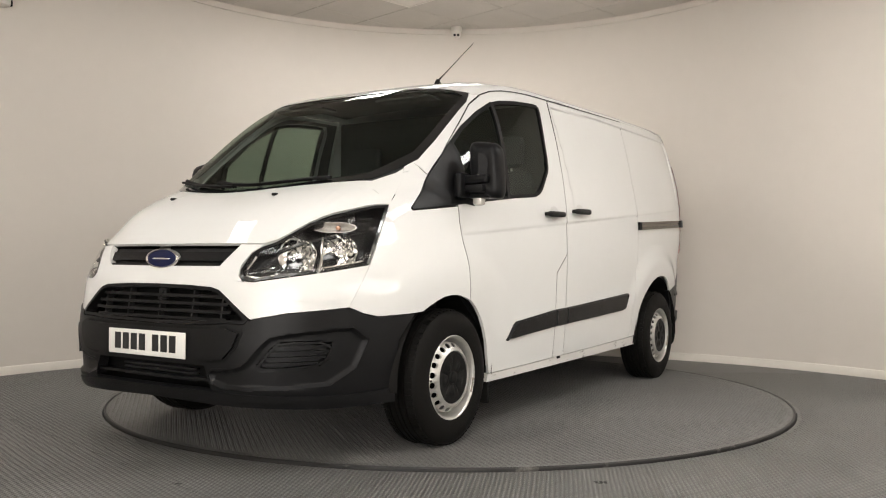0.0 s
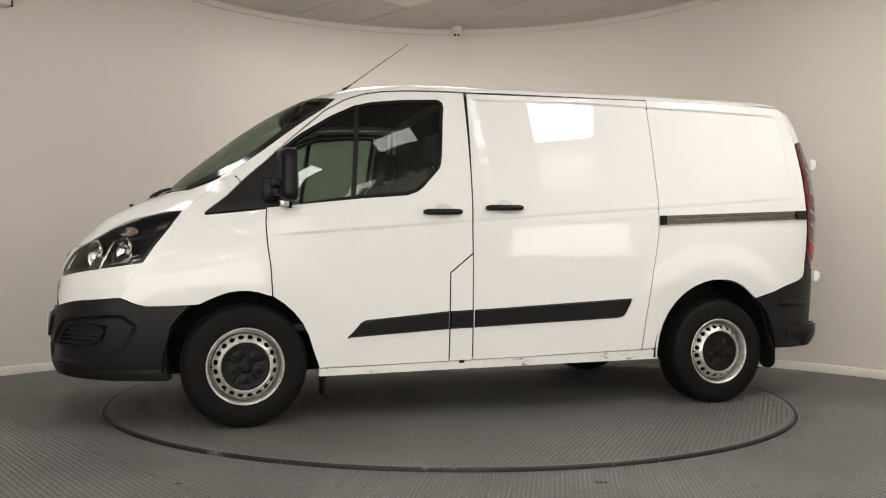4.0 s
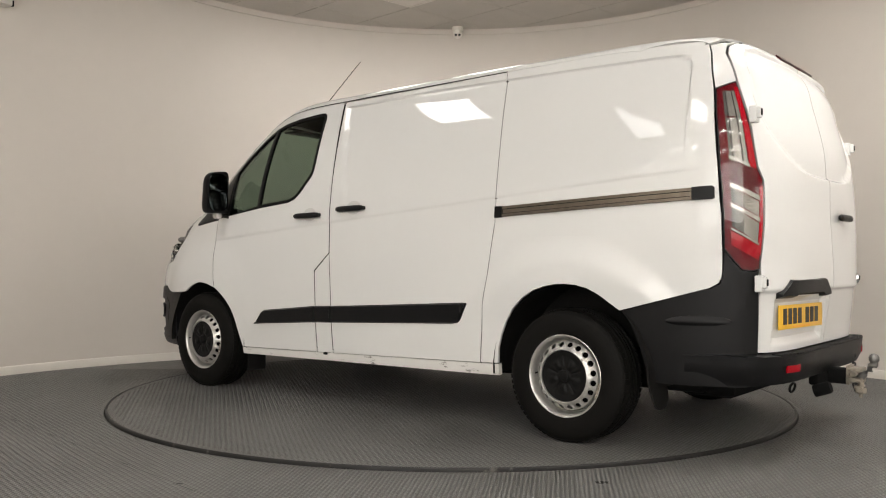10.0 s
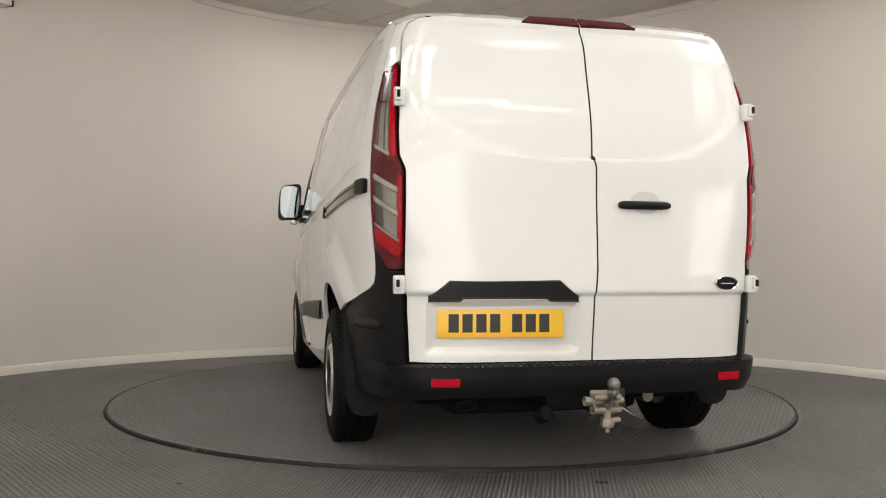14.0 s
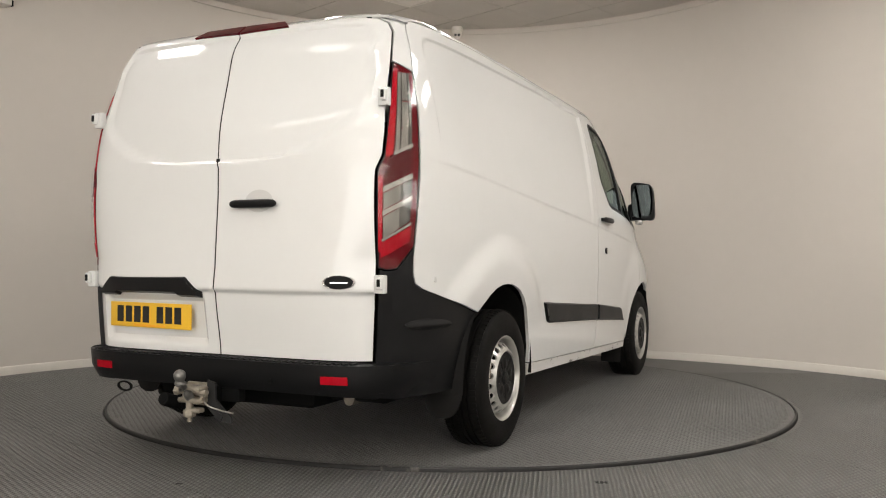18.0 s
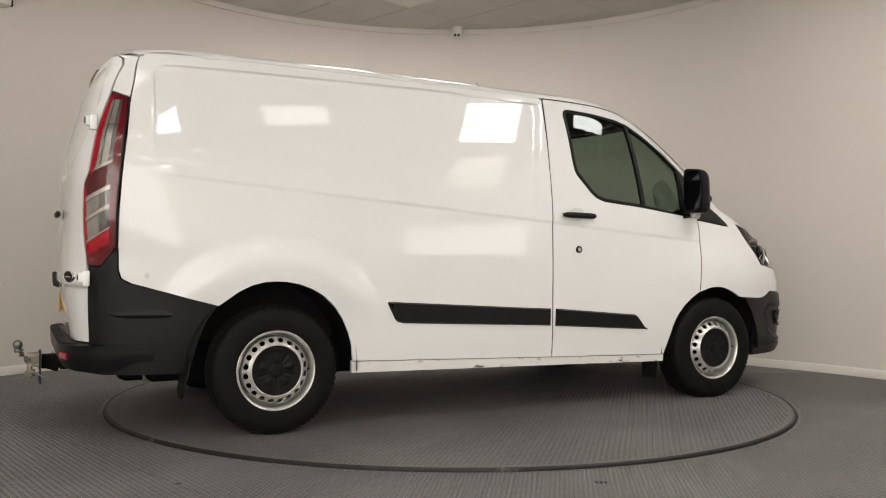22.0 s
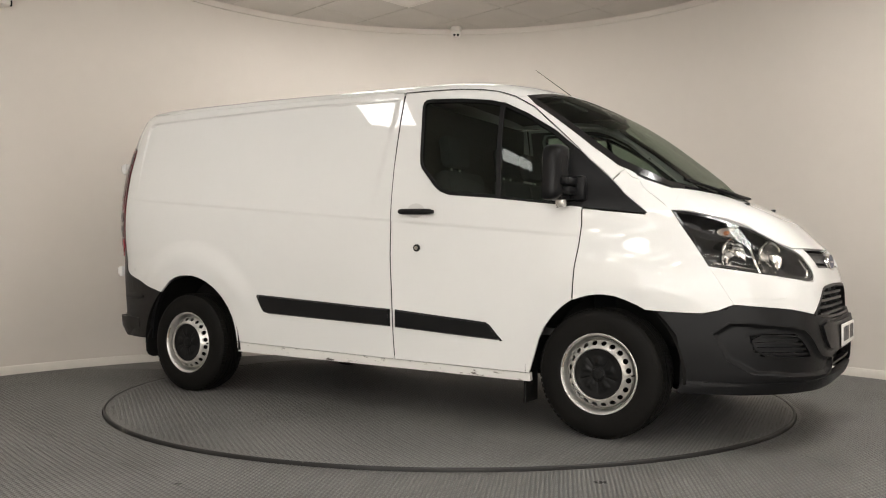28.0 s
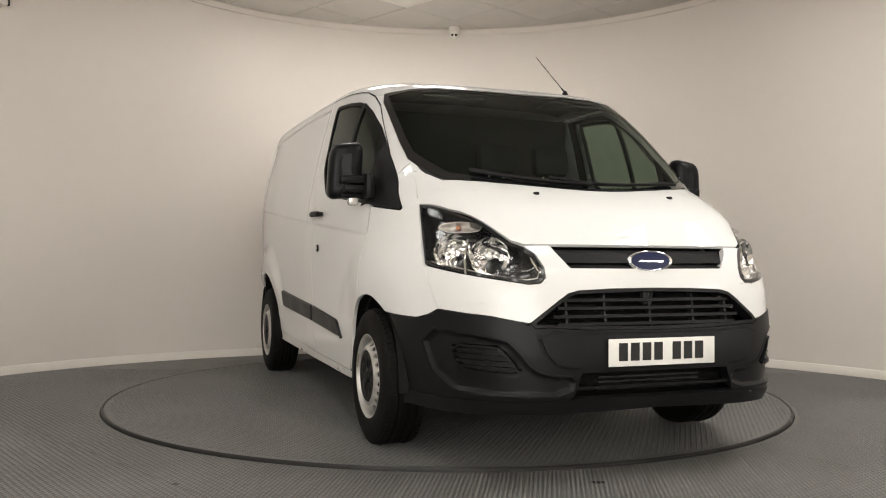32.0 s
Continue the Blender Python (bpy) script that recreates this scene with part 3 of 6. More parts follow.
def skin(m, mode, poly, cell=0.05, thick=0.014, off=0.0, sign=1, zone="", gap=0.0022, cellz=None, lines=((), ())):
    """Cut a panel with the given outline out of the body's surface, with a turned-in rim."""
    if gap:
        poly = inset(poly, gap)
    cz = cellz or cell
    P = np.array(poly)
    A, B = P, np.roll(P, -1, axis=0)
    elo, ehi = np.minimum(A, B), np.maximum(A, B)
    u0, v0 = P.min(axis=0)
    u1, v1 = P.max(axis=0)
    nu, nv = max(1, int(math.ceil((u1 - u0) / cell))), max(1, int(math.ceil((v1 - v0) / cz)))
    us, vs = np.linspace(u0, u1, nu + 1), np.linspace(v0, v1, nv + 1)
    us = np.unique(np.round(np.append(us, [q for q in lines[0] if u0 < q < u1]), 5))
    vs = np.unique(np.round(np.append(vs, [q for q in lines[1] if v0 < q < v1]), 5))
    us[0], us[-1], vs[0], vs[-1] = u0, u1, v0, v1
    nu, nv = len(us) - 1, len(vs) - 1
    index, pts, faces = {}, [], []
    tris = [[poly[k] for k in t] for t in tessellate_polygon([[Vector((a, b, 0)) for a, b in poly]])]
    tlo = np.array([[min(p[0] for p in t), min(p[1] for p in t)] for t in tris])
    thi = np.array([[max(p[0] for p in t), max(p[1] for p in t)] for t in tris])

    def vid(q):
        k = (round(q[0], 5), round(q[1], 5))
        if k not in index:
            u, v = q
            if mode == "side":
                w = Vector((u, side_y(u, v), v))
            elif mode == "rear":
                w = Vector((end_x(u, v, False), u, v))
            elif mode == "front":
                w = Vector((end_x(u, v, True), u, v))
            elif mode == "top":
                w = Vector((u, v, top_z(u, v)))
            else:
                w = wrap(u, v, mode == "wrapf")
            nrm = outward(*w)
            d = (off(w) if callable(off) else off) + (dent(*w, zone) if zone else 0.0)
            index[k] = len(pts)
            pts.append((w + nrm * d, nrm))
        return index[k]

    for i in range(nu):
        for j in range(nv):
            a, b, c, d = us[i], us[i + 1], vs[j], vs[j + 1]
            cut = bool(np.any((elo[:, 0] < b) & (ehi[:, 0] > a) & (elo[:, 1] < d) & (ehi[:, 1] > c)))
            if cut:
                near = np.nonzero((tlo[:, 0] < b) & (thi[:, 0] > a) & (tlo[:, 1] < d) & (thi[:, 1] > c))[0]
                bits = [clip(clip(clip(clip(tris[k], a, 0, True), b, 0, False), c, 1, True), d, 1, False) for k in near]
            elif inside(((a + b) / 2, (c + d) / 2), poly):
                bits = [[(a, c), (b, c), (b, d), (a, d)]]
            else:
                continue
            for q in bits:
                ids = list(dict.fromkeys(vid(w) for w in q))
                if len(ids) > 2:
                    faces.append(ids)
    # faces outward
    good = []
    for ids in faces:
        nn = Vector((0, 0, 0))
        for k in range(len(ids)):
            a, b = pts[ids[k]][0], pts[ids[(k + 1) % len(ids)]][0]
            nn += a.cross(b)
        if nn.length < 1e-10:
            continue
        good.append(ids if nn.dot(pts[ids[0]][1]) > 0 else ids[::-1])
    cnt = {}
    for ids in good:
        for k in range(len(ids)):
            e = (ids[k], ids[(k + 1) % len(ids)])
            cnt[e] = cnt.get(e, 0) + 1
    rim = [e for e in cnt if (e[1], e[0]) not in cnt]
    v = [p for p, _ in pts]
    f = [tuple(q) for q in good]
    if thick:
        low = {}
        for e in rim:
            for k in e:
                if k not in low:
                    p, nrm = pts[k]
                    low[k] = len(v)
                    v += [p - nrm * thick]
        for a, b in rim:
            f.append((b, a, low[a], low[b]))
    if sign < 0:
        v = [Vector((p[0], -p[1], p[2])) for p in v]
        f = [q[::-1] for q in f]
    m.add(v, f)
    return m


# outlines on the side (x, z)
WING_SEAM = [(1.362, 1.165), (1.366, 1.088), (1.356, .957), (1.342, .859), (1.331, .70)]
FRONT_ARCH = [(1.331, .70), (1.27, .662), (1.214, .612), (1.165, .55), (1.132, .485), (1.10, .389), (1.068, .303)]
DRIP = [(.21, 1.882), (.40, 1.878), (.56, 1.873), (.70, 1.862), (.80, 1.845), (.90, 1.81), (1.02, 1.74), (1.168, 1.61), (1.31, 1.48)]
WIN_TOP = [(1.276, 1.505), (1.161, 1.600), (.995, 1.705), (.868, 1.768), (.768, 1.795), (.6, 1.815), (.40, 1.828), (.366, 1.826), (.348, 1.812), (.343, 1.788)]
WIN_BACK = [(.354, 1.695), (.372, 1.49), (.380, 1.445), (.392, 1.418), (.487, 1.312), (.525, 1.282), (.585, 1.261)]
WIN_LOW = [(.70, 1.250), (.847, 1.237), (1.306, 1.183), (1.362, 1.176)]


def sill_z(x):
    return 0.301 + (1.071 - x) * 0.0244


def door_outline(left):
    p = [(x - .004, z) for x, z in WING_SEAM] + FRONT_ARCH[1:]
    if left:
        p += [(.328, sill_z(.328)), (.330, .826), (.196, .937)]
    else:
        p += [(.215, sill_z(.215)), (.20, .937)]
    return p + [(.20, 1.42)] + DRIP + WIN_TOP + WIN_BACK + WIN_LOW


REAR_ARCH = [(-1.045, .305), (-1.053, .435), (-1.075, .51), (-1.109, .581), (-1.16, .652), (-1.222, .708), (-1.285, .745), (-1.351, .769),
             (-1.41, .781), (-1.464, .784), (-1.53, .781), (-1.593, .766), (-1.655, .735), (-1.705, .698), (-1.755, .662)]
C_SEAM = [(-1.022, 1.915), (-1.03, 1.563), (-1.038, 1.262), (-1.038, 1.10), (-1.008, .905), (-.966, .677), (-.930, .351)]
QUARTER_END = [(-2.16, .775), (-2.205, .80), (-2.218, .84), (-2.222, .945), (-2.222, 1.10), (-2.206, 1.32), (-2.18, 1.55), (-2.165, 1.69)]

# extra mesh lines where the side panels are pressed
PRESS = ([-2.06 + .0027 * k for k in range(5)], [1.02 + .0085 * k for k in range(36)] + [1.874 - .0027 * k for k in range(5)] + [1.850 - .0027 * k for k in range(5)])
REARPRESS = ([.685, .67, .655, .04, .055, .07], [1.905 - .004 * k for k in range(5)] + [1.310 + .005 * k for k in range(5)] + [.772, .766, .761, .755, .75] + [.738, .723, .708, .515, .53, .545])

CORNER = soft([key(p, "wrapf") for p in (("s", 1.975, .612), ("e", .66, .585), ("e", .61, .53), ("e", .555, .455), ("e", .48, .432), ("e", .372, .425), ("e", .395, .352), ("e", .62, .345), ("s", 2.09, .365))], 1)
FOGK = [key(p, "wrapf") for p in FOG]


def mir(pts):
    """Mirror image of outline points, in reverse order."""
    sw = {"s": "S", "S": "s", "e": "e"}
    return [(sw[k], -a if k == "e" else a, z) for k, a, z in pts][::-1]


def keyed(pts, mode):
    return [key(p, mode) for p in pts]


def surf(mode, u, v, sign=1, off=0.0):
    if mode == "side":
        w = Vector((u, side_y(u, v), v))
    elif mode == "rear":
        w = Vector((end_x(u, v, False), u, v))
    elif mode == "front":
        w = Vector((end_x(u, v, True), u, v))
    elif mode == "top":
        w = Vector((u, v, top_z(u, v)))
    else:
        w = wrap(u, v, mode == "wrapf")
    w = w + outward(*w) * off
    return Vector((w.x, w.y * sign, w.z))


def band(m, mode, outer, inner, off=0.003, thick=0.012, sign=1, zone=""):
    """A frame between two outlines with as many points, standing off the skin."""
    n = len(outer)
    o = len(m.v)
    for ring, d in ((outer, off - thick), (outer, off), (inner, off), (inner, off - thick)):
        m.v += [tuple(surf(mode, p[0], p[1], sign, d + (dent(*surf(mode, p[0], p[1]), zone) if zone else 0.0))) for p in ring]
    for k in range(3):
        for i in range(n):
            j = (i + 1) % n
            q = (o + k * n + i, o + k * n + j, o + (k + 1) * n + j, o + (k + 1) * n + i)
            m.f.append(q if sign > 0 else q[::-1])
    return m


def moulding(m, pts, sign, off, edge=0.008, cell=0.04):
    """A raised strip on the side: a bevelled pad with the given outline."""
    inner = inset(pts, edge)
    skin(m, "side", inner, cell, 0.0, off, sign, "side", 0)
    n = len(pts)
    o = len(m.v)
    for ring, d in ((pts, 0.0), (inner, off)):
        for p in ring:
            w = Vector((p[0], side_y(*p), p[1]))
            w += outward(*w) * (d + dent(*w, "side"))
            m.v.append((w.x, w.y * sign, w.z))
    for i in range(n):
        j = (i + 1) % n
        m.f.append((o + i, o + j, o + n + j, o + n + i))
    return m


def capsule(m, c, length, ry, rz, axis, seg=14, bow=0.0):
    """A rounded grip along one axis."""
    o = len(m.v)
    n = 12
    for i in range(n + 1):
        t = -math.cos(math.pi * i / n)
        s = max(0.0, 1 - abs(t) ** 9) ** 0.5
        for k in range(seg):
            a = 2 * math.pi * k / seg
            p = [t * length / 2, ry * s * math.cos(a) + bow * (1 - t * t), rz * s * math.sin(a)]
            q = (p[0], p[1], p[2]) if axis == "x" else (-p[1], p[0], p[2])
            m.v.append((c[0] + q[0], c[1] + q[1], c[2] + q[2]))
    for i in range(n):
        for k in range(seg):
            j = (k + 1) % seg
            m.f.append((o + i * seg + k, o + i * seg + j, o + (i + 1) * seg + j, o + (i + 1) * seg + k))
    return m


def door_handle(parent, x, z, sign):
    y = side_y(x, z)
    m = Mesh()
    bowl = [(x + 0.058 * math.cos(a) - 0.01, z + 0.006 + 0.042 * math.sin(a)) for a in np.linspace(0, 2 * math.pi, 25)[:-1]]
    skin(m, "side", bowl, 0.03, 0.0, 0.0015, sign, "side", 0)
    part("handle_recess", m, BOWL, parent, "pale grey handle bowl")
    m = capsule(Mesh(), (0, 0, 0), 0.235, 0.014, 0.017, "x", bow=0.008)
    m.box((-0.095, -0.012, 0), (0.03, 0.03, 0.022), 0.006)
    m.box((0.098, -0.012, 0), (0.03, 0.03, 0.022), 0.006)
    m.v = [(x + p[0], sign * (y + 0.022 + p[1]), z + p[2] - p[0] * 0.02) for p in m.v]
    recalc(part("handle", m, BLACK, parent, "black plastic pull handle"))


def front_door(van, sign):
    left = sign > 0
    d = Mesh()
    skin(d, "side", door_outline(left), 0.028, 0.016, 0, sign, "side", lines=PRESS)
    door = part("front_door", d, WHITE, van, "white front door with black framed window")
    win = WIN_TOP + WIN_BACK + WIN_LOW[:-1] + [(1.245, 1.190)]
    win = [(1.262, 1.44)] + win
    inn = inset(win, 0.019)
    part("window_seal", band(Mesh(), "side", win, inn, 0.002, 0.02, sign), SEAL, door)
    g = part("window_glass", skin(Mesh(), "side", inn, 0.06, 0.0, -0.006, sign, "", 0), GLASS, door, "green tinted side window glass")
    g.visible_shadow = False
    m = Mesh()
    for a, b in (((.846, 1.775), (.892, 1.235)),):
        q = [(a[0] - .013, a[1]), (a[0] + .013, a[1]), (b[0] + .013, b[1]), (b[0] - .013, b[1])]
        skin(m, "side", q, 0.05, 0.02, 0.003, sign, "", 0)
    part("window_bar", m, BLACK, door)
    sail = [(1.245, 1.188), (1.262, 1.44), (1.276, 1.505), (1.31, 1.478), (1.361, 1.428), (1.487, 1.314), (1.560, 1.238), (1.674, 1.146), (1.670, 1.137), (1.362, 1.172)]
    part("mirror_sail", skin(Mesh(), "side", sail, 0.05, 0.02, 0.003, sign, "", 0.001), BLACK, door, "black plastic mirror sail")
    door_handle(door, .381, 1.170, sign)
    strip = [(.92, .468), (.895, .490), (.845, .548), (.818, .563), (.332, .607), (.332, .504), (.92, .466)] if left else \
            [(.92, .468), (.895, .490), (.845, .548), (.818, .563), (.226, .612), (.226, .508), (.92, .466)]
    recalc(part("rubbing_strip", moulding(Mesh(), strip, sign, 0.014), BLACK, door, "black plastic rubbing strip"))
    if not left:
        m = Mesh()
        y = side_y(.383, .965)
        for r, h, mm in ((0.021, 0.006, BLACK), (0.012, 0.008, SILVER)):
            q = Mesh().lathe([(r * .55, h - .003), (r * .62, h), (r * .9, h), (r, h - 0.003), (r, -0.004)], Matrix.Translation((.383, -y, .965)) @ Matrix.Rotation(radians(90), 4, "X"), 24)
            if mm is BLACK:
                part("lock_ring", q, BLACK, door, "round black door lock")
            else:
                q.lathe([(0.0001, 0.004), (.008, .004)], Matrix.Translation((.383, -y, .965)) @ Matrix.Rotation(radians(90), 4, "X"), 24)
                part("lock_barrel", q, STEEL, door)
    return door


def door_mirror(van, sign):
    """Tall black mirror on a short arm, with a clear indicator below."""
    mi = Mesh()
    rings = []
    # lofted housing: sections along x from the rounded front to the glass edge
    for x, s in ((1.318, .30), (1.313, .62), (1.300, .84), (1.282, .95), (1.262, 1.0), (1.236, 1.0), (1.224, .975)):
        ring = []
        for k in range(28):
            a = 2 * math.pi * k / 28
            ca, sa = math.cos(a), math.sin(a)
            e = 0.42
            px = math.copysign(abs(ca) ** e, ca)
            pz = math.copysign(abs(sa) ** e, sa)
            yy = 1.035 + 0.088 * s * px + (0.018 if sa > 0 else 0.0) * (1 - s) - 0.010 * pz
            zz = 1.350 + 0.142 * (0.35 + 0.65 * s) * pz - 0.012 * px
            ring.append((x - 0.02 * (px if px > 0 else 0) * (1 - s), sign * yy, zz))
        rings.append(ring)
    v = [p for r in rings for p in r]
    f = [(i * 28 + k, i * 28 + (k + 1) % 28, (i + 1) * 28 + (k + 1) % 28, (i + 1) * 28 + k) for i in range(len(rings) - 1) for k in range(28)]
    f.append(tuple(range(28)))
    f.append(tuple(range((len(rings) - 1) * 28, len(rings) * 28)))
    mi.add(v, f)
    body = recalc(part("door_mirror", mi, MIRBLK, van, "tall black plastic door mirror"))
    arm = Mesh()
    arm.box((1.322, sign * 1.005, 1.300), (.050, .150, .042), 0.012)
    arm.box((1.316, sign * .995, 1.255), (.056, .130, .040), 0.012)
    arm.box((1.325, sign * .935, 1.270), (.12, .05, .13), 0.02)
    arm.box((1.262, sign * 1.01, 1.222), (.09, .12, .03), 0.012)
    recalc(part("arm", arm, MIRBLK, body))
    g = Mesh()
    n = 24
    pts = [(1.222, sign * (1.035 + 0.075 * math.copysign(abs(math.cos(a)) ** .5, math.cos(a))), 1.35 + 0.126 * math.copysign(abs(math.sin(a)) ** .5, math.sin(a)))
           for a in [2 * math.pi * k / n for k in range(n)]]
    g.prism(pts, (-0.004, 0, 0))
    recalc(part("mirror_glass", g, MIRROR, body, "silvered mirror glass"))
    ind = Mesh().box((1.275, sign * 1.0, 1.203), (.05, .055, .062), 0.014)
    recalc(part("indicator", ind, CLEAR, body, "clear indicator lens"))
    return body


def wheel(van, x, sign):
    """Steel wheel with round holes, black centre cap and road tyre."""
    e = new("wheel")
    e.parent = van
    tagged(e, "silver steel wheel with black centre cap and tyre")
    e.location = (x, sign * 0.868, 0.33)
    e.rotation_euler = (radians(-90) * sign, 0, 0)
    # local z outward
    w = 0.1075
    half = [(0.198, .098), (.204, .103), (.222, .1075), (.262, .1085), (.288, .104), (.305, .098), (.316, .090), (.324, .076), (.3282, .066)]
    gro = [(.3285, .052), (.3205, .050), (.3205, .043), (.3297, .041), (.3300, .018), (.3215, .0165), (.3215, .0085), (.3300, .007)]
    prof = half + gro
    prof = prof + [(r, -h) for r, h in prof[::-1]]
    part("tyre", Mesh().lathe(prof, seg=72), RUBBER, e, "worn black road tyre")
    blocks = Mesh()
    for k in range(70):
        a = 2 * math.pi * k / 70
        for h0 in (0.072, -0.072):
            rot = Matrix.Rotation(a, 4, "Z") @ Matrix.Translation((0.3262, 0, h0)) @ Matrix.Rotation(radians(-12 if h0 > 0 else 12), 4, "Y")
            blocks.box((0, 0, 0), (0.006, 0.020, 0.030), 0, rot=rot)
    tagged(part("tread", blocks, RUBBER, e, smooth=0), kind="stuff")
    rim = Mesh().lathe([(.196, .094), (.203, .100), (.2045, .103), (.202, .1045), (.196, .101), (.191, .092), (.188, .068), (.187, .045), (.183, .020), (.177, .020), (.172, .045), (.1695, .073)], seg=64)
    rim.lathe([(.196, -.09), (.190, -.05), (.165, -.03), (.165, .03), (.180, .072)], seg=64)
    # disc ring with round holes
    n = 20
    r0, r1 = .131, .170
    dome = lambda r: float(np.interp(r, [.131, .136, .142, .156, .170], [.1115, .1110, .1065, .0915, .0735]))
    for k in range(n):
        a0, a1 = 2 * math.pi * k / n, 2 * math.pi * (k + 1) / n
        am = (a0 + a1) / 2
        o = len(rim.v)
        rc, rad = .1545, .0150
        seg = 16
        for i in range(seg):
            t = 2 * math.pi * i / seg
            # outer square ring of this sector
            ct, st = math.cos(t), math.sin(t)
            q = max(abs(ct), abs(st))
            rr = (r0 + r1) / 2 + (r1 - r0) / 2 * ct / q
            aa = am + (a1 - a0) / 2 * st / q
            rim.v.append((rr * math.cos(aa), rr * math.sin(aa), dome(rr)))
        for depth in (0.0, -0.012):
            for i in range(seg):
                t = 2 * math.pi * i / seg
                rr, aa = rc + rad * 0.74 * math.cos(t), am + rad * math.sin(t) / rc
                rim.v.append((rr * math.cos(aa), rr * math.sin(aa), dome(rr) + depth - (0.002 if depth == 0 else 0)))
        for i in range(seg):
            j = (i + 1) % seg
            rim.f.append((o + i, o + j, o + seg + j, o + seg + i))
            rim.f.append((o + seg + i, o + seg + j, o + 2 * seg + j, o + 2 * seg + i))
    rim.lathe([(.1315, .1115), (.128, .1105), (.1265, .106), (.1262, .094)], seg=64)
    recalc(part("rim", rim, SILVER, e, "scuffed silver painted steel rim"))
    part("brake_drum", Mesh().lathe([(.0001, .02), (.150, .02), (.158, .01), (.158, -.06)], seg=40), DARK, e)
    cap = Mesh()
    rad = [.0001, .012, .024, .029, .031, .036, .044, .052, .060, .068, .076, .084, .092, .100, .108, .114, .1225, .1258, .1262]
    base = [.1125, .1125, .1125, .111, .104, .1015, .1025, .1035, .1038, .104, .1042, .1044, .1046, .1050, .106, .1068, .1065, .103, .092]
    for k in range(60):
        a = 2 * math.pi * k / 60
        lobe = step(.35, .75, math.cos(5 * (a - .3)))
        groove = step(.90, .98, math.cos(5 * (a - .3) + math.pi))
        for r, h in zip(rad, base):
            h += .005 * lobe * step(.040, .050, r) * step(.090, .078, r) - .004 * groove * step(.04, .05, r) * step(.112, .104, r)
            cap.v.append((r * math.cos(a), r * math.sin(a), h))
    n = len(rad)
    cap.f = [(k * n + i, (k + 1) % 60 * n + i, (k + 1) % 60 * n + i + 1, k * n + i + 1) for k in range(60) for i in range(n - 1)]
    recalc(part("hub_cap", cap, CAPBLK, e, "scuffed black plastic hub cap"))
    v = Mesh().tube([(.176, 0, .066), (.172, 0, .095)], .004, 8)
    part("valve", v, SEAL, e)
    q = Mesh()
    for k in range(4):
        q.box((0, 0, 0), (.010, .018, .008), .002, rot=Matrix.Rotation(2.7 + .095 * k, 4, "Z") @ Matrix.Translation((.194, 0, .101)))
    part("balance_weight", q, RUSTY, e, "grey clip-on balance weights")
    return e


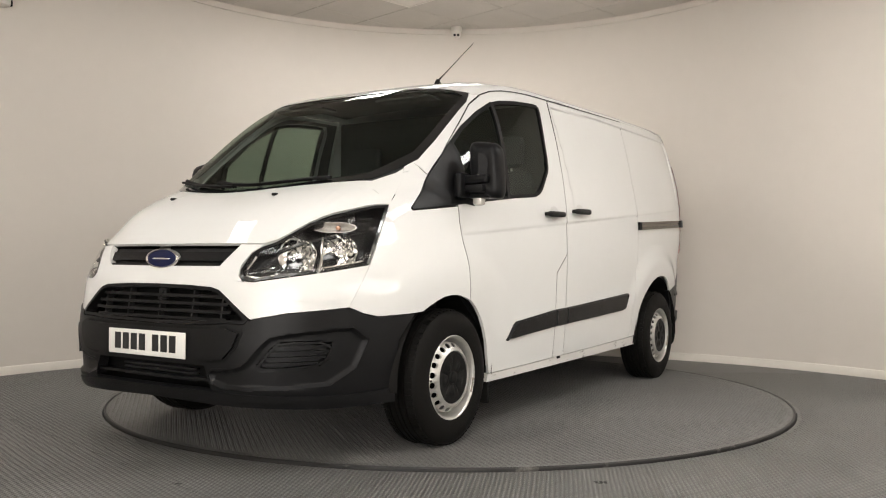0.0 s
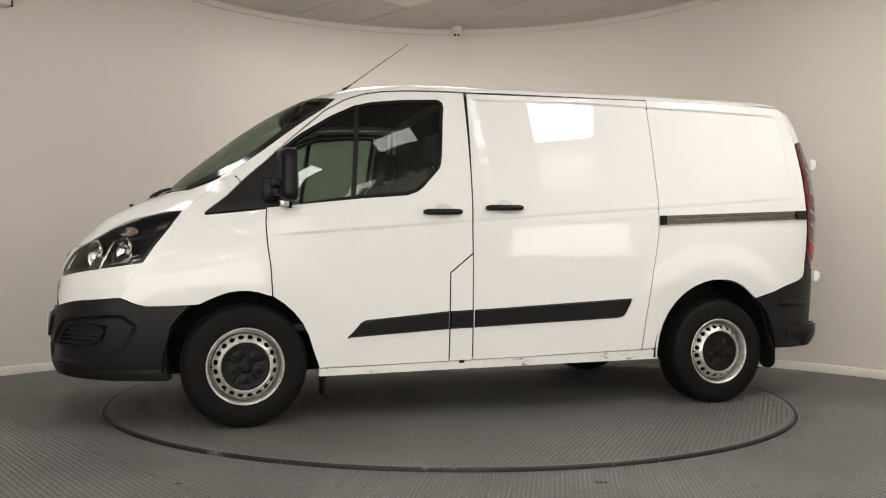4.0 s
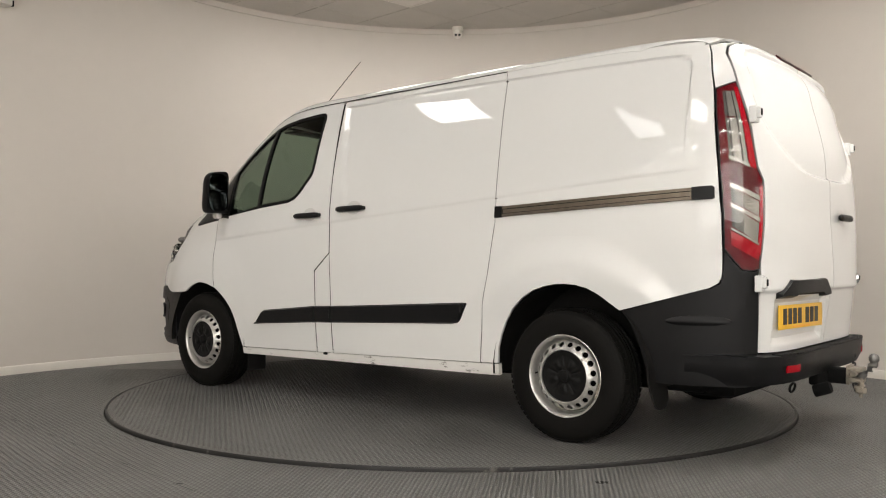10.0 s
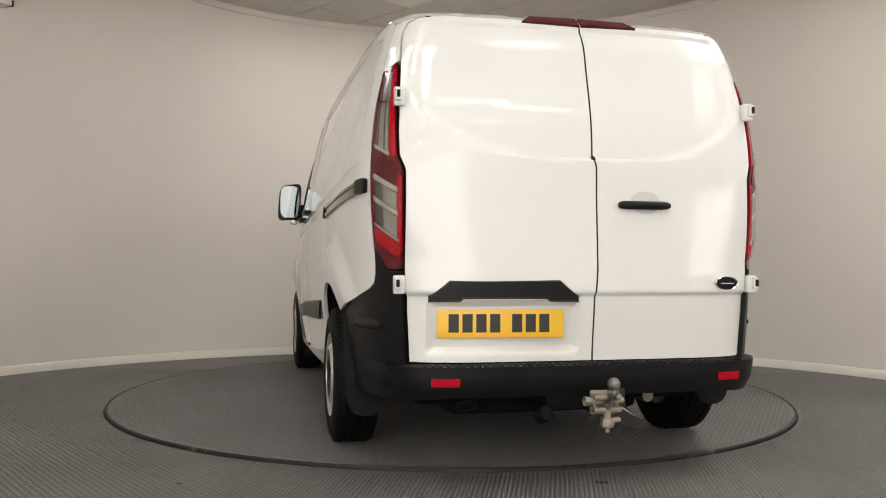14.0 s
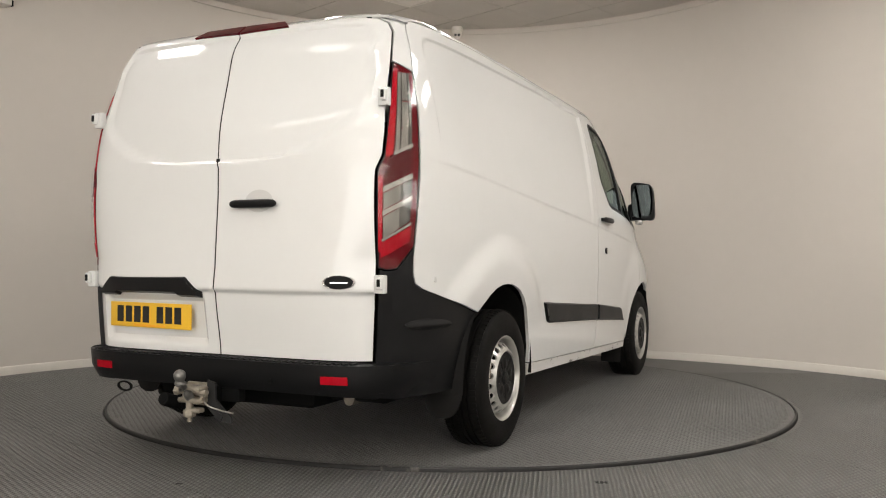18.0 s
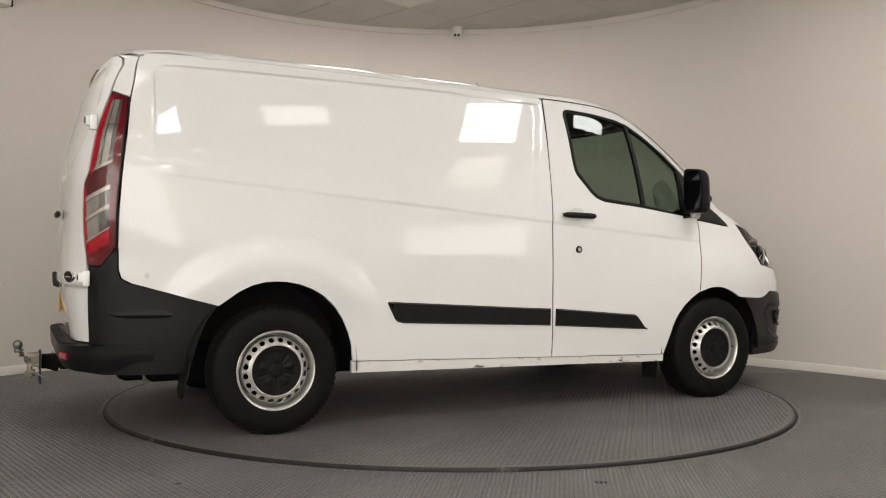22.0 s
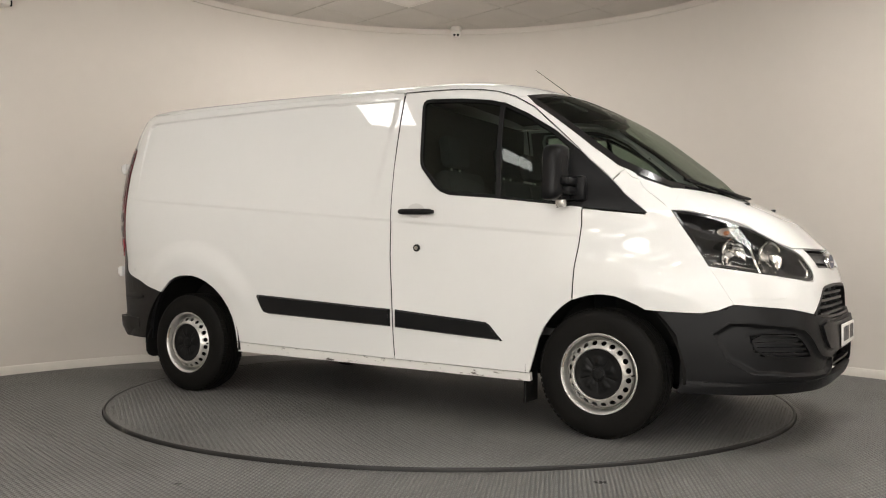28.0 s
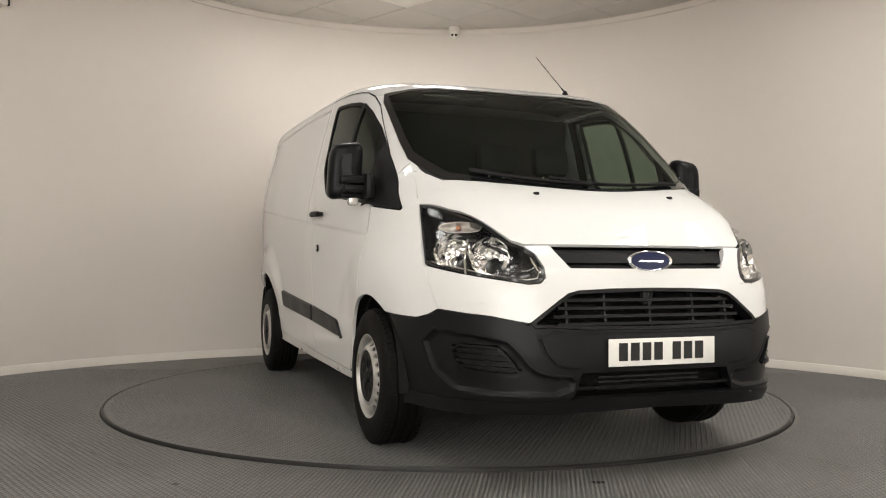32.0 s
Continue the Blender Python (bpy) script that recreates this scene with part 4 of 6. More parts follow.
def headlight(van, sign):
    half = [("s", 1.787, 1.157), ("s", 1.90, 1.00), ("s", 1.985, .877), ("e", .73, .832), ("e", .62, .812), ("e", .562, .802), ("e", .515, .806), ("e", .490, .826), ("e", .487, .857),
            ("e", .513, .928), ("e", .545, .956), ("e", .585, .976), ("s", 2.142, 1.060), ("s", 1.974, 1.123), ("s", 1.86, 1.150)]
    out = keyed(half, "wrapf")
    van_l = part("headlight", skin(Mesh(), "wrapf", out, 0.05, 0.07, -0.075, sign, "", 0.004, cellz=.04), GLOSSBLACK, van, "clear swept-back headlight with black bezel")
    edge = inset(out, 0.003)
    part("bezel", band(Mesh(), "wrapf", edge, inset(edge, 0.012), -0.001, 0.08, sign), GLOSSBLACK, van_l, "gloss black lamp bezel")
    g = part("lens", skin(Mesh(), "wrapf", edge, 0.05, 0.0, -0.002, sign, "", 0, cellz=.04), LENS, van_l, "clear plastic headlight lens")
    g.visible_shadow = False
    for c, r in (((2.098, .776, .930), .078), ((2.246, .668, .912), .080)):
        fwd = Vector((0.90, 0.42, 0.0)).normalized()
        rot = fwd.to_track_quat("Z", "Y").to_matrix().to_4x4()
        base = Vector(c) - fwd * 0.060
        m = Mesh().lathe([(.0001, 0), (.016, .001), (.028, .005), (.041, .012), (.054, .020), (.067, .031), (r, .044), (r + .003, .047), (r + .003, .036)], Matrix.Translation(base) @ rot, 22)
        jit = random.Random(5)
        m.v = [(p[0] + jit.uniform(-.0035, .0035), (p[1] + jit.uniform(-.0035, .0035)) * sign, p[2] + jit.uniform(-.0035, .0035)) for p in m.v]
        recalc(part("reflector", m, CHROMEF, van_l, "bright faceted headlight reflector", smooth=0))
        b = Mesh().lathe([(.0001, .032), (.009, .031), (.013, .024), (.013, 0)], Matrix.Translation(base) @ rot, 14)
        b.v = [(p[0], p[1] * sign, p[2]) for p in b.v]
        recalc(part("bulb", b, CLEAR, van_l))
    m = Mesh()
    m.tube([surf("wrapf", *key(("s", x, z), "wrapf"), sign, -0.014) for x, z in ((2.135, 1.0), (2.165, .95), (2.185, .90), (2.21, .845))], .006, 8)
    recalc(part("divider", m, CHROMEF, van_l))
    m = Mesh()
    m.tube([surf("wrapf", *key(q, "wrapf"), sign, -0.020) for q in (("s", 2.005, .895), ("e", .73, .850), ("e", .62, .830), ("e", .562, .822), ("e", .515, .832), ("e", .508, .86), ("e", .530, .918))], .006, 8)
    recalc(part("light_strip", m, CHROMEF, van_l))
    a = Vector((2.075, .733, 1.036)) - Vector((.8, .5, 0)).normalized() * .05
    rot = Vector((0.85, 0.5, 0.12)).normalized().to_track_quat("Z", "Y").to_matrix().to_4x4()
    m = Mesh().lathe([(.0001, 0), (.025, .006), (.045, .022), (.055, .036), (.058, .036)], Matrix.Translation(a) @ rot @ Matrix.Diagonal((1.75, .42, 1, 1)), 24)
    m.v = [(p[0], p[1] * sign, p[2]) for p in m.v]
    recalc(part("indicator_bowl", m, RIDGE, van_l))
    m = Mesh().lathe([(.0001, .030), (.009, .028), (.012, .020), (.011, 0)], Matrix.Translation(a + Vector((-.01, .01, 0))) @ rot, 14)
    m.v = [(p[0], p[1] * sign, p[2]) for p in m.v]
    recalc(part("indicator_bulb", m, AMBER, van_l, "amber indicator bulb"))
    m = Mesh()
    m.tube([surf("wrapf", *key(("s", x, z), "wrapf"), sign, -0.016) for x, z in ((1.93, 1.03), (2.03, 1.012), (2.13, .998), (2.22, .975), (2.30, .935), (2.335, .89))], .009, 8)
    recalc(part("brow", m, GLOSSBLACK, van_l))
    return van_l


def number_plate(parent, front):
    """Plate with seven plain bars of the size of its characters."""
    c = Vector((2.503, 0.01, .523)) if front else Vector((-2.416, .376, .642))
    sg = 1 if front else -1
    tilt = Matrix.Translation(c) @ Matrix.Rotation(radians(0 if front else -5.0), 4, "Z")

    def put(m):
        m.v = [tuple(tilt @ Vector(p)) for p in m.v]
        return m
    pl = part("number_plate", put(Mesh().box((0, 0, 0), (.006, .522, .113), .0025)), PLATEW if front else PLATEY, parent, "white front number plate" if front else "yellow rear number plate")
    x = -0.193
    for k in range(7):
        part("plate_bar", put(Mesh().box((0.0035 * sg, sg * x, 0.003), (.0016, .042, .074), 0)), INK, pl, smooth=0)
        x += 0.0565 + (0.034 if k == 3 else 0)
    part("maker_strip", put(Mesh().box((0.0035 * sg, 0, -.047), (.0012, .20, .010), 0)), PLATEW if front else STICK, pl, smooth=0)


def facing(n):
    """Turn a flat thing so that its face looks along n and its top stays up."""
    n = n.normalized()
    x = Vector((0, 0, 1)).cross(n).normalized()
    y = n.cross(x)
    return Matrix((x, y, n)).transposed().to_4x4()


def badge(parent, c, rot, rx, rz, field=None):
    """Oval badge: chrome rim, blue field, plain light bar across."""
    M = Matrix.Translation(c) @ rot @ Matrix.Diagonal((rx, rz, 1, 1))
    b = recalc(part("badge", Mesh().lathe([(.86, .008), (.92, .0105), (.97, .0085), (1.0, .002), (1.0, -.01)], M, 40), CHROME, parent, "blue oval badge with chrome rim"))
    part("badge_field", Mesh().lathe([(.0001, .009), (.5, .0088), (.86, .008)], M, 40), field or BLUE, b)
    m = Mesh()
    m.prism([tuple(M @ Vector(p)) for p in ((-.55, -.10, .0098), (.5, -.13, .0098), (.58, .0, .0098), (-.45, .06, .0098))], M.to_3x3() @ Vector((0, 0, .0006)))
    recalc(part("badge_bar", m, CHROME, b, smooth=0))


def front_end(van):
    # bonnet
    rear = [(1.610, .768), (1.625, .752), (1.66, .735), (1.755, .690), (1.83, .60), (1.90, .485), (1.955, .34), (1.993, .18), (2.008, .06)]
    left = [(2.30, .556), (2.274, .585)] + [(x, side_y(x, z) - .001) for x, z in ((2.142, 1.060), (1.974, 1.123), (1.86, 1.150))] + [(1.787, .824), (1.723, side_y(1.723, 1.208) - .002), (1.64, side_y(1.64, 1.27) - .002)]
    frontl = [(end_x(y, .966, True), y) for y in np.linspace(-.545, .545, 23)]
    poly = frontl + left + rear + [(x, -y) for x, y in rear[::-1]] + [(x, -y) for x, y in left[::-1]]
    bon = part("bonnet", skin(Mesh(), "top", poly, 0.05, 0.016, 0, 1, "", 0.001), WHITE, van, "white sloping bonnet")
    for y in (.356, -.356):
        p = surf("top", 2.057, y)
        m = Mesh().box((p.x, p.y, p.z + .003), (.028, .022, .014), .005, rot=None)
        part("washer_jet", m, BLACK, bon)
    # white bumper cover
    half = [("e", .44, .962), ("e", .548, .960), ("e", .513, .928), ("e", .487, .872), ("e", .487, .828), ("e", .512, .804), ("e", .562, .800), ("e", .62, .810), ("e", .73, .830), ("s", 1.985, .875),
            ("s", 2.10, .692), ("e", .70, .672), ("e", .565, .645), ("e", .535, .668), ("e", .44, .738), ("e", .40, .765), ("e", .352, .777), ("e", .2, .784), ("e", .0, .786)]
    poly = keyed(half + mir(half[:-1]) + [("e", -.43, .94), ("e", -.375, .868), ("e", 0, .866), ("e", .375, .868), ("e", .43, .94)], "wrapf")
    part("bumper_cover", skin(Mesh(), "wrapf", poly, 0.05, 0.03, 0, 1, "", 0.0005, cellz=.04), WHITE, van, "white front bumper cover")
    # upper slot with a bar behind the badge
    slot = keyed([("e", .44, .968), ("e", -.44, .968), ("e", -.38, .862), ("e", .38, .862)], "wrapf")
    sl = part("upper_grille", skin(Mesh(), "wrapf", slot, 0.06, 0.0, -0.035, 1, "", 0), TRIM, van, "black slot grille under the bonnet edge")
    bar = Mesh()
    for z0, z1, o in ((.895, .935, -.012), (.868, .878, -.006)):
        q = keyed([("e", .41, z1), ("e", -.41, z1), ("e", -.40, z0), ("e", .40, z0)], "wrapf")
        skin(bar, "wrapf", q, 0.06, 0.03, o, 1, "", 0)
    part("bar", bar, BLACK, sl)
    badge(sl, (2.412, 0.006, .899), facing(Vector((1, 0, .12))), .112, .045)
    # main grille
    gp = [("e", .352, .777), ("e", .40, .765), ("e", .44, .738), ("e", .535, .668), ("e", .560, .645), ("e", .545, .625), ("e", .45, .625), ("e", .337, .617), ("e", .0, .612)]
    gpoly = keyed([("e", .0, .786)] + gp + mir(gp[:-1]), "wrapf")
    gr = part("main_grille", skin(Mesh(), "wrapf", gpoly, 0.06, 0.09, -0.10, 1, "", 0.001), DARK, van, "black slatted radiator grille")
    part("grille_frame", band(Mesh(), "wrapf", gpoly, inset(gpoly, 0.014), 0.003, 0.05), BLACK, gr)
    for z, hw in ((.738, .41), (.705, .44), (.672, .46), (.640, .44)):
        m = Mesh()
        q = keyed([("e", hw, z + .007), ("e", -hw, z + .007), ("e", -hw, z - .006), ("e", hw, z - .006)], "wrapf")
        part("slat", skin(m, "wrapf", q, 0.05, 0.03, -0.018, 1, "", 0), BLACK, gr)
    for y in (.40, .22, .0, -.22, -.40):
        m = Mesh()
        hz = .745 if abs(y) > .3 else .775
        q = keyed([("e", y + .005, hz), ("e", y - .005, hz), ("e", y - .005, .622), ("e", y + .005, .622)], "wrapf")
        part("upright", skin(m, "wrapf", q, 0.05, 0.03, -0.03, 1, "", 0), TRIM, gr)
    m = Mesh().box((2.395, 0.0, .742), (.03, .05, .055), .008)
    m.tube([(2.41, 0.02, .76), (2.415, .0, .735), (2.41, -.02, .715)], .006)
    recalc(part("bonnet_catch", m, TRIM, gr))
    # black lower bumper, open at the low intake
    up = [("s", 1.845, .54), ("s", 1.80, .60), ("s", 1.754, .653), ("s", 1.86, .648), ("s", 1.96, .645), ("s", 2.03, .660), ("s", 2.10, .690), ("e", .70, .670), ("e", .562, .643), ("e", .545, .623), ("e", .45, .623), ("e", .337, .615), ("e", .0, .610)]
    dn = [("e", 0, .442), ("e", .355, .442), ("e", .39, .345), ("e", .43, .330), ("e", .60, .310), ("s", 2.08, .280), ("s", 1.95, .276), ("s", 1.836, .270), ("s", 1.850, .30), ("s", 1.862, .43)]
    poly = keyed(up + mir(up[:-1]) + mir(dn[1:])[0:] + dn[:], "wrapf")
    bp = part("front_bumper", skin(Mesh(), "wrapf", poly, 0.010, 0.05, 0.006, 1, "bumper", 0.001, cellz=.008), BLACK, van, "dark grey textured plastic front bumper")
    # raised plate panel
    pan = [("e", .0, .604), ("e", .33, .606), ("e", .47, .614), ("e", .545, .592), ("e", .520, .520), ("e", .470, .466), ("e", .40, .456), ("e", .0, .452)]
    ppoly = keyed(pan[:-1] + [pan[-1]] + mir(pan[1:-1]), "wrapf")
    m = Mesh()
    skin(m, "wrapf", inset(ppoly, .012), 0.06, 0.02, 0.020, 1, "", 0)
    part("plate_panel", m, BLACK, bp)
    part("plate_panel_groove", band(Mesh(), "wrapf", ppoly, inset(ppoly, .010), 0.008, 0.004), SEAL, bp)
    number_plate(bp, True)
    # splitter lip
    lp = [("e", .0, .338), ("e", .38, .340), ("e", .60, .330), ("s", 2.16, .318), ("s", 2.0, .318), ("s", 1.865, .330), ("s", 1.845, .270), ("s", 2.0, .266), ("s", 2.12, .266), ("e", .60, .282), ("e", .0, .295)]
    lpoly = keyed(lp + mir(lp[1:-1]), "wrapf")
    part("lip", skin(Mesh(), "wrapf", lpoly, 0.05, 0.03, lambda w: 0.012 + 0.008 * step(.34, .29, w.z), 1, "flare", 0), BLACK, bp)
    lo = keyed([("e", .41, .45), ("e", -.41, .45), ("e", -.41, .32), ("e", .41, .32)], "wrapf")
    part("low_intake", skin(Mesh(), "wrapf", lo, 0.06, 0.0, -0.07, 1, "", 0), DARK, bp)
    for z in (.412, .392, .372, .352):
        q = keyed([("e", .25, z + .004), ("e", -.25, z + .004), ("e", -.25, z - .004), ("e", .25, z - .004)], "wrapf")
        part("intake_slat", skin(Mesh(), "wrapf", q, 0.06, 0.02, -0.05, 1, "", 0), TRIM, bp)
    q = keyed([("e", .39, .386), ("e", -.39, .386), ("e", -.38, .374), ("e", .38, .374)], "wrapf")
    part("intake_bar", skin(Mesh(), "wrapf", q, 0.06, 0.03, -0.004, 1, "", 0), BLACK, bp)
    for sign in (1, -1):
        # slatted fog recess in the sculpted corner, with a raised lip round it
        lip = inset(CORNER, -.006)
        part("corner_lip", band(Mesh(), "wrapf", lip, inset(lip, .007), 0.0095, 0.006, sign, "bumper"), BLACK, bp)
        fi = soft(keyed(FOG, "wrapf"), 1)
        part("fog_frame", band(Mesh(), "wrapf", fi, inset(fi, .007), 0.004, 0.03, sign), BLACK, bp)
        part("fog_recess", skin(Mesh(), "wrapf", inset(fi, .004), 0.05, 0.0, -0.030, sign, "", 0), TRIM, bp)
        for k in range(4):
            z = .457 + k * .0235
            y0 = .622 + .014 * k
            q = keyed([("e", y0, z + .006), ("s", 2.178, z + .009), ("s", 2.19, z - .002), ("e", y0, z - .005)], "wrapf")
            part("fog_slat", skin(Mesh(), "wrapf", q, 0.05, 0.022, -0.004, sign, "", 0), BLACK, bp)


def glasshouse(van):
    edge = [(1.135, 0), (1.125, .15), (1.115, .30), (1.085, .48), (1.045, .61), (.985, .71), (.955, .738), (1.02, .762), (1.20, .775), (1.36, .782), (1.50, .780), (1.585, .755), (1.66, .725), (1.75, .678),
            (1.825, .592), (1.893, .478), (1.947, .335), (1.985, .18), (2.0, .0)]
    poly = edge + [(x, -y) for x, y in edge[-2:0:-1]]
    ws = part("windscreen", skin(Mesh(), "top", poly, 0.06, 0.0, -0.004, 1, "", 0.001), SCREEN, van, "large raked tinted windscreen")
    ws.visible_shadow = False
    part("screen_seal", band(Mesh(), "top", poly, inset(poly, 0.028), -0.001, 0.008), GLOSSBLACK, ws, "black glass border")
    # wipers
    for pts in ([(1.965, -.02), (1.94, -.25), (1.875, -.44), (1.80, -.57)], [(1.865, .52), (1.945, .25), (1.955, .02), (1.90, -.20)]):
        m = Mesh()
        m.tube([surf("top", x, y, 1, .018) for x, y in soft(pts, 2, False)], .007, 6)
        m.tube([surf("top", x - .02, y, 1, .010) for x, y in soft(pts, 2, False)], .009, 6)
        recalc(part("wiper", m, SEAL, ws))
    cowl = [(x + .012, y) for x, y in edge[11:]]
    cp = cowl + [(x, -y) for x, y in cowl[-2::-1]]
    back = [(x - .06, y * .985) for x, y in cp]
    m = Mesh()
    n = len(cp)
    m.v = [tuple(surf("top", *p, 1, -0.0) - Vector((0, 0, .012))) for p in cp] + [tuple(surf("top", *p, 1, 0.0) + Vector((0, 0, -.010))) for p in back]
    m.f = [(i, i + 1, n + i + 1, n + i) for i in range(n - 1)]
    part("scuttle", m, TRIM, ws)
    # roof with its two front pillars
    rl = [(x, side_y(x, z)) for x, z in [(-2.118, 1.914), (-1.8, 1.916), (-1.03, 1.914), (-.4, 1.899), (.21, 1.884), (.40, 1.880), (.56, 1.875), (.70, 1.864), (.80, 1.847), (.90, 1.812)]]
    fl = edge[:7]
    rr = [(end_x(y, 1.932, False), y) for y in np.linspace(-.60, .60, 13)]
    poly = rl + [(.955, .7485)] + fl[::-1] + [(x, -y) for x, y in fl[1:]] + [(.955, -.7485)] + [(x, -y) for x, y in rl[::-1]] + rr
    rf = part("roof", skin(Mesh(), "top", poly, 0.07, 0.012, 0, 1, "", 0.001), WHITE, van, "white low roof")
    m = Mesh().lathe([(.0001, .028), (.008, .027), (.013, .018), (.020, .004), (.022, -.004)], Matrix.Translation((.842, .457, top_z(.842, .457))), 18)
    ae = part("aerial", m, SEAL, rf, "thin black whip aerial")
    z0 = top_z(.842, .457)
    mast = Mesh().tube([(.842, .457, z0 + .015), (.80, .457, z0 + .048)], .0065, 8, .7)
    mast.tube([(.80, .457, z0 + .048), (.445, .457, z0 + .322)], .003, 6, .6)
    part("mast", mast, SEAL, ae)
    for sign in (1, -1):
        outer = [(.90, 1.812), (1.02, 1.742), (1.168, 1.612), (1.31, 1.482), (1.361, 1.431), (1.487, 1.318), (1.532, 1.374)]
        o2 = [(x, side_y(x, z)) for x, z in outer]
        i2 = [(1.50, .782), (1.36, .784), (1.20, .777), (1.02, .764), (.957, .7405), (.955, .7485)]
        up = [(1.31, 1.482), (1.168, 1.612), (1.02, 1.742), (.90, 1.812), (.80, 1.847), (.70, 1.864), (.56, 1.875), (.40, 1.880), (.21, 1.884), (-.4, 1.899), (-1.02, 1.914)]
        up = up if sign > 0 else up[:9]
        strip = [(x, z + .0028) for x, z in up] + [(x, z - .0028) for x, z in up[::-1]]
        jo = [(-2.10, 1.9)] + [(-1.03, 1.898)] if sign > 0 else [(-2.10, 1.9), (-1.03, 1.898), (-.4, 1.884), (.19, 1.868)]
        part("roof_joint", skin(Mesh(), "side", jo + [(x, z + .030) for x, z in jo[::-1]], 0.04, 0.0, -0.003, sign, "", 0), WHITE, rf)
        part("roof_seal", skin(Mesh(), "side", strip, 0.05, 0.0, 0.0015, sign, "", 0), SEAL, rf, "thin black roof joint seal")
        part("cowl_corner", skin(Mesh(), "top", [(1.47, .80), (1.60, .80), (1.72, .815), (1.74, .77), (1.70, .722), (1.63, .748), (1.585, .762), (1.50, .784)], 0.04, 0.0, -0.004, sign, "", 0), WHITE, van)
        part("front_pillar", skin(Mesh(), "top", o2 + [(1.575, side_y(1.575, 1.33)), (1.607, .766), (1.585, .758)] + i2, 0.05, 0.012, 0, sign, "", 0.0008), WHITE, van)


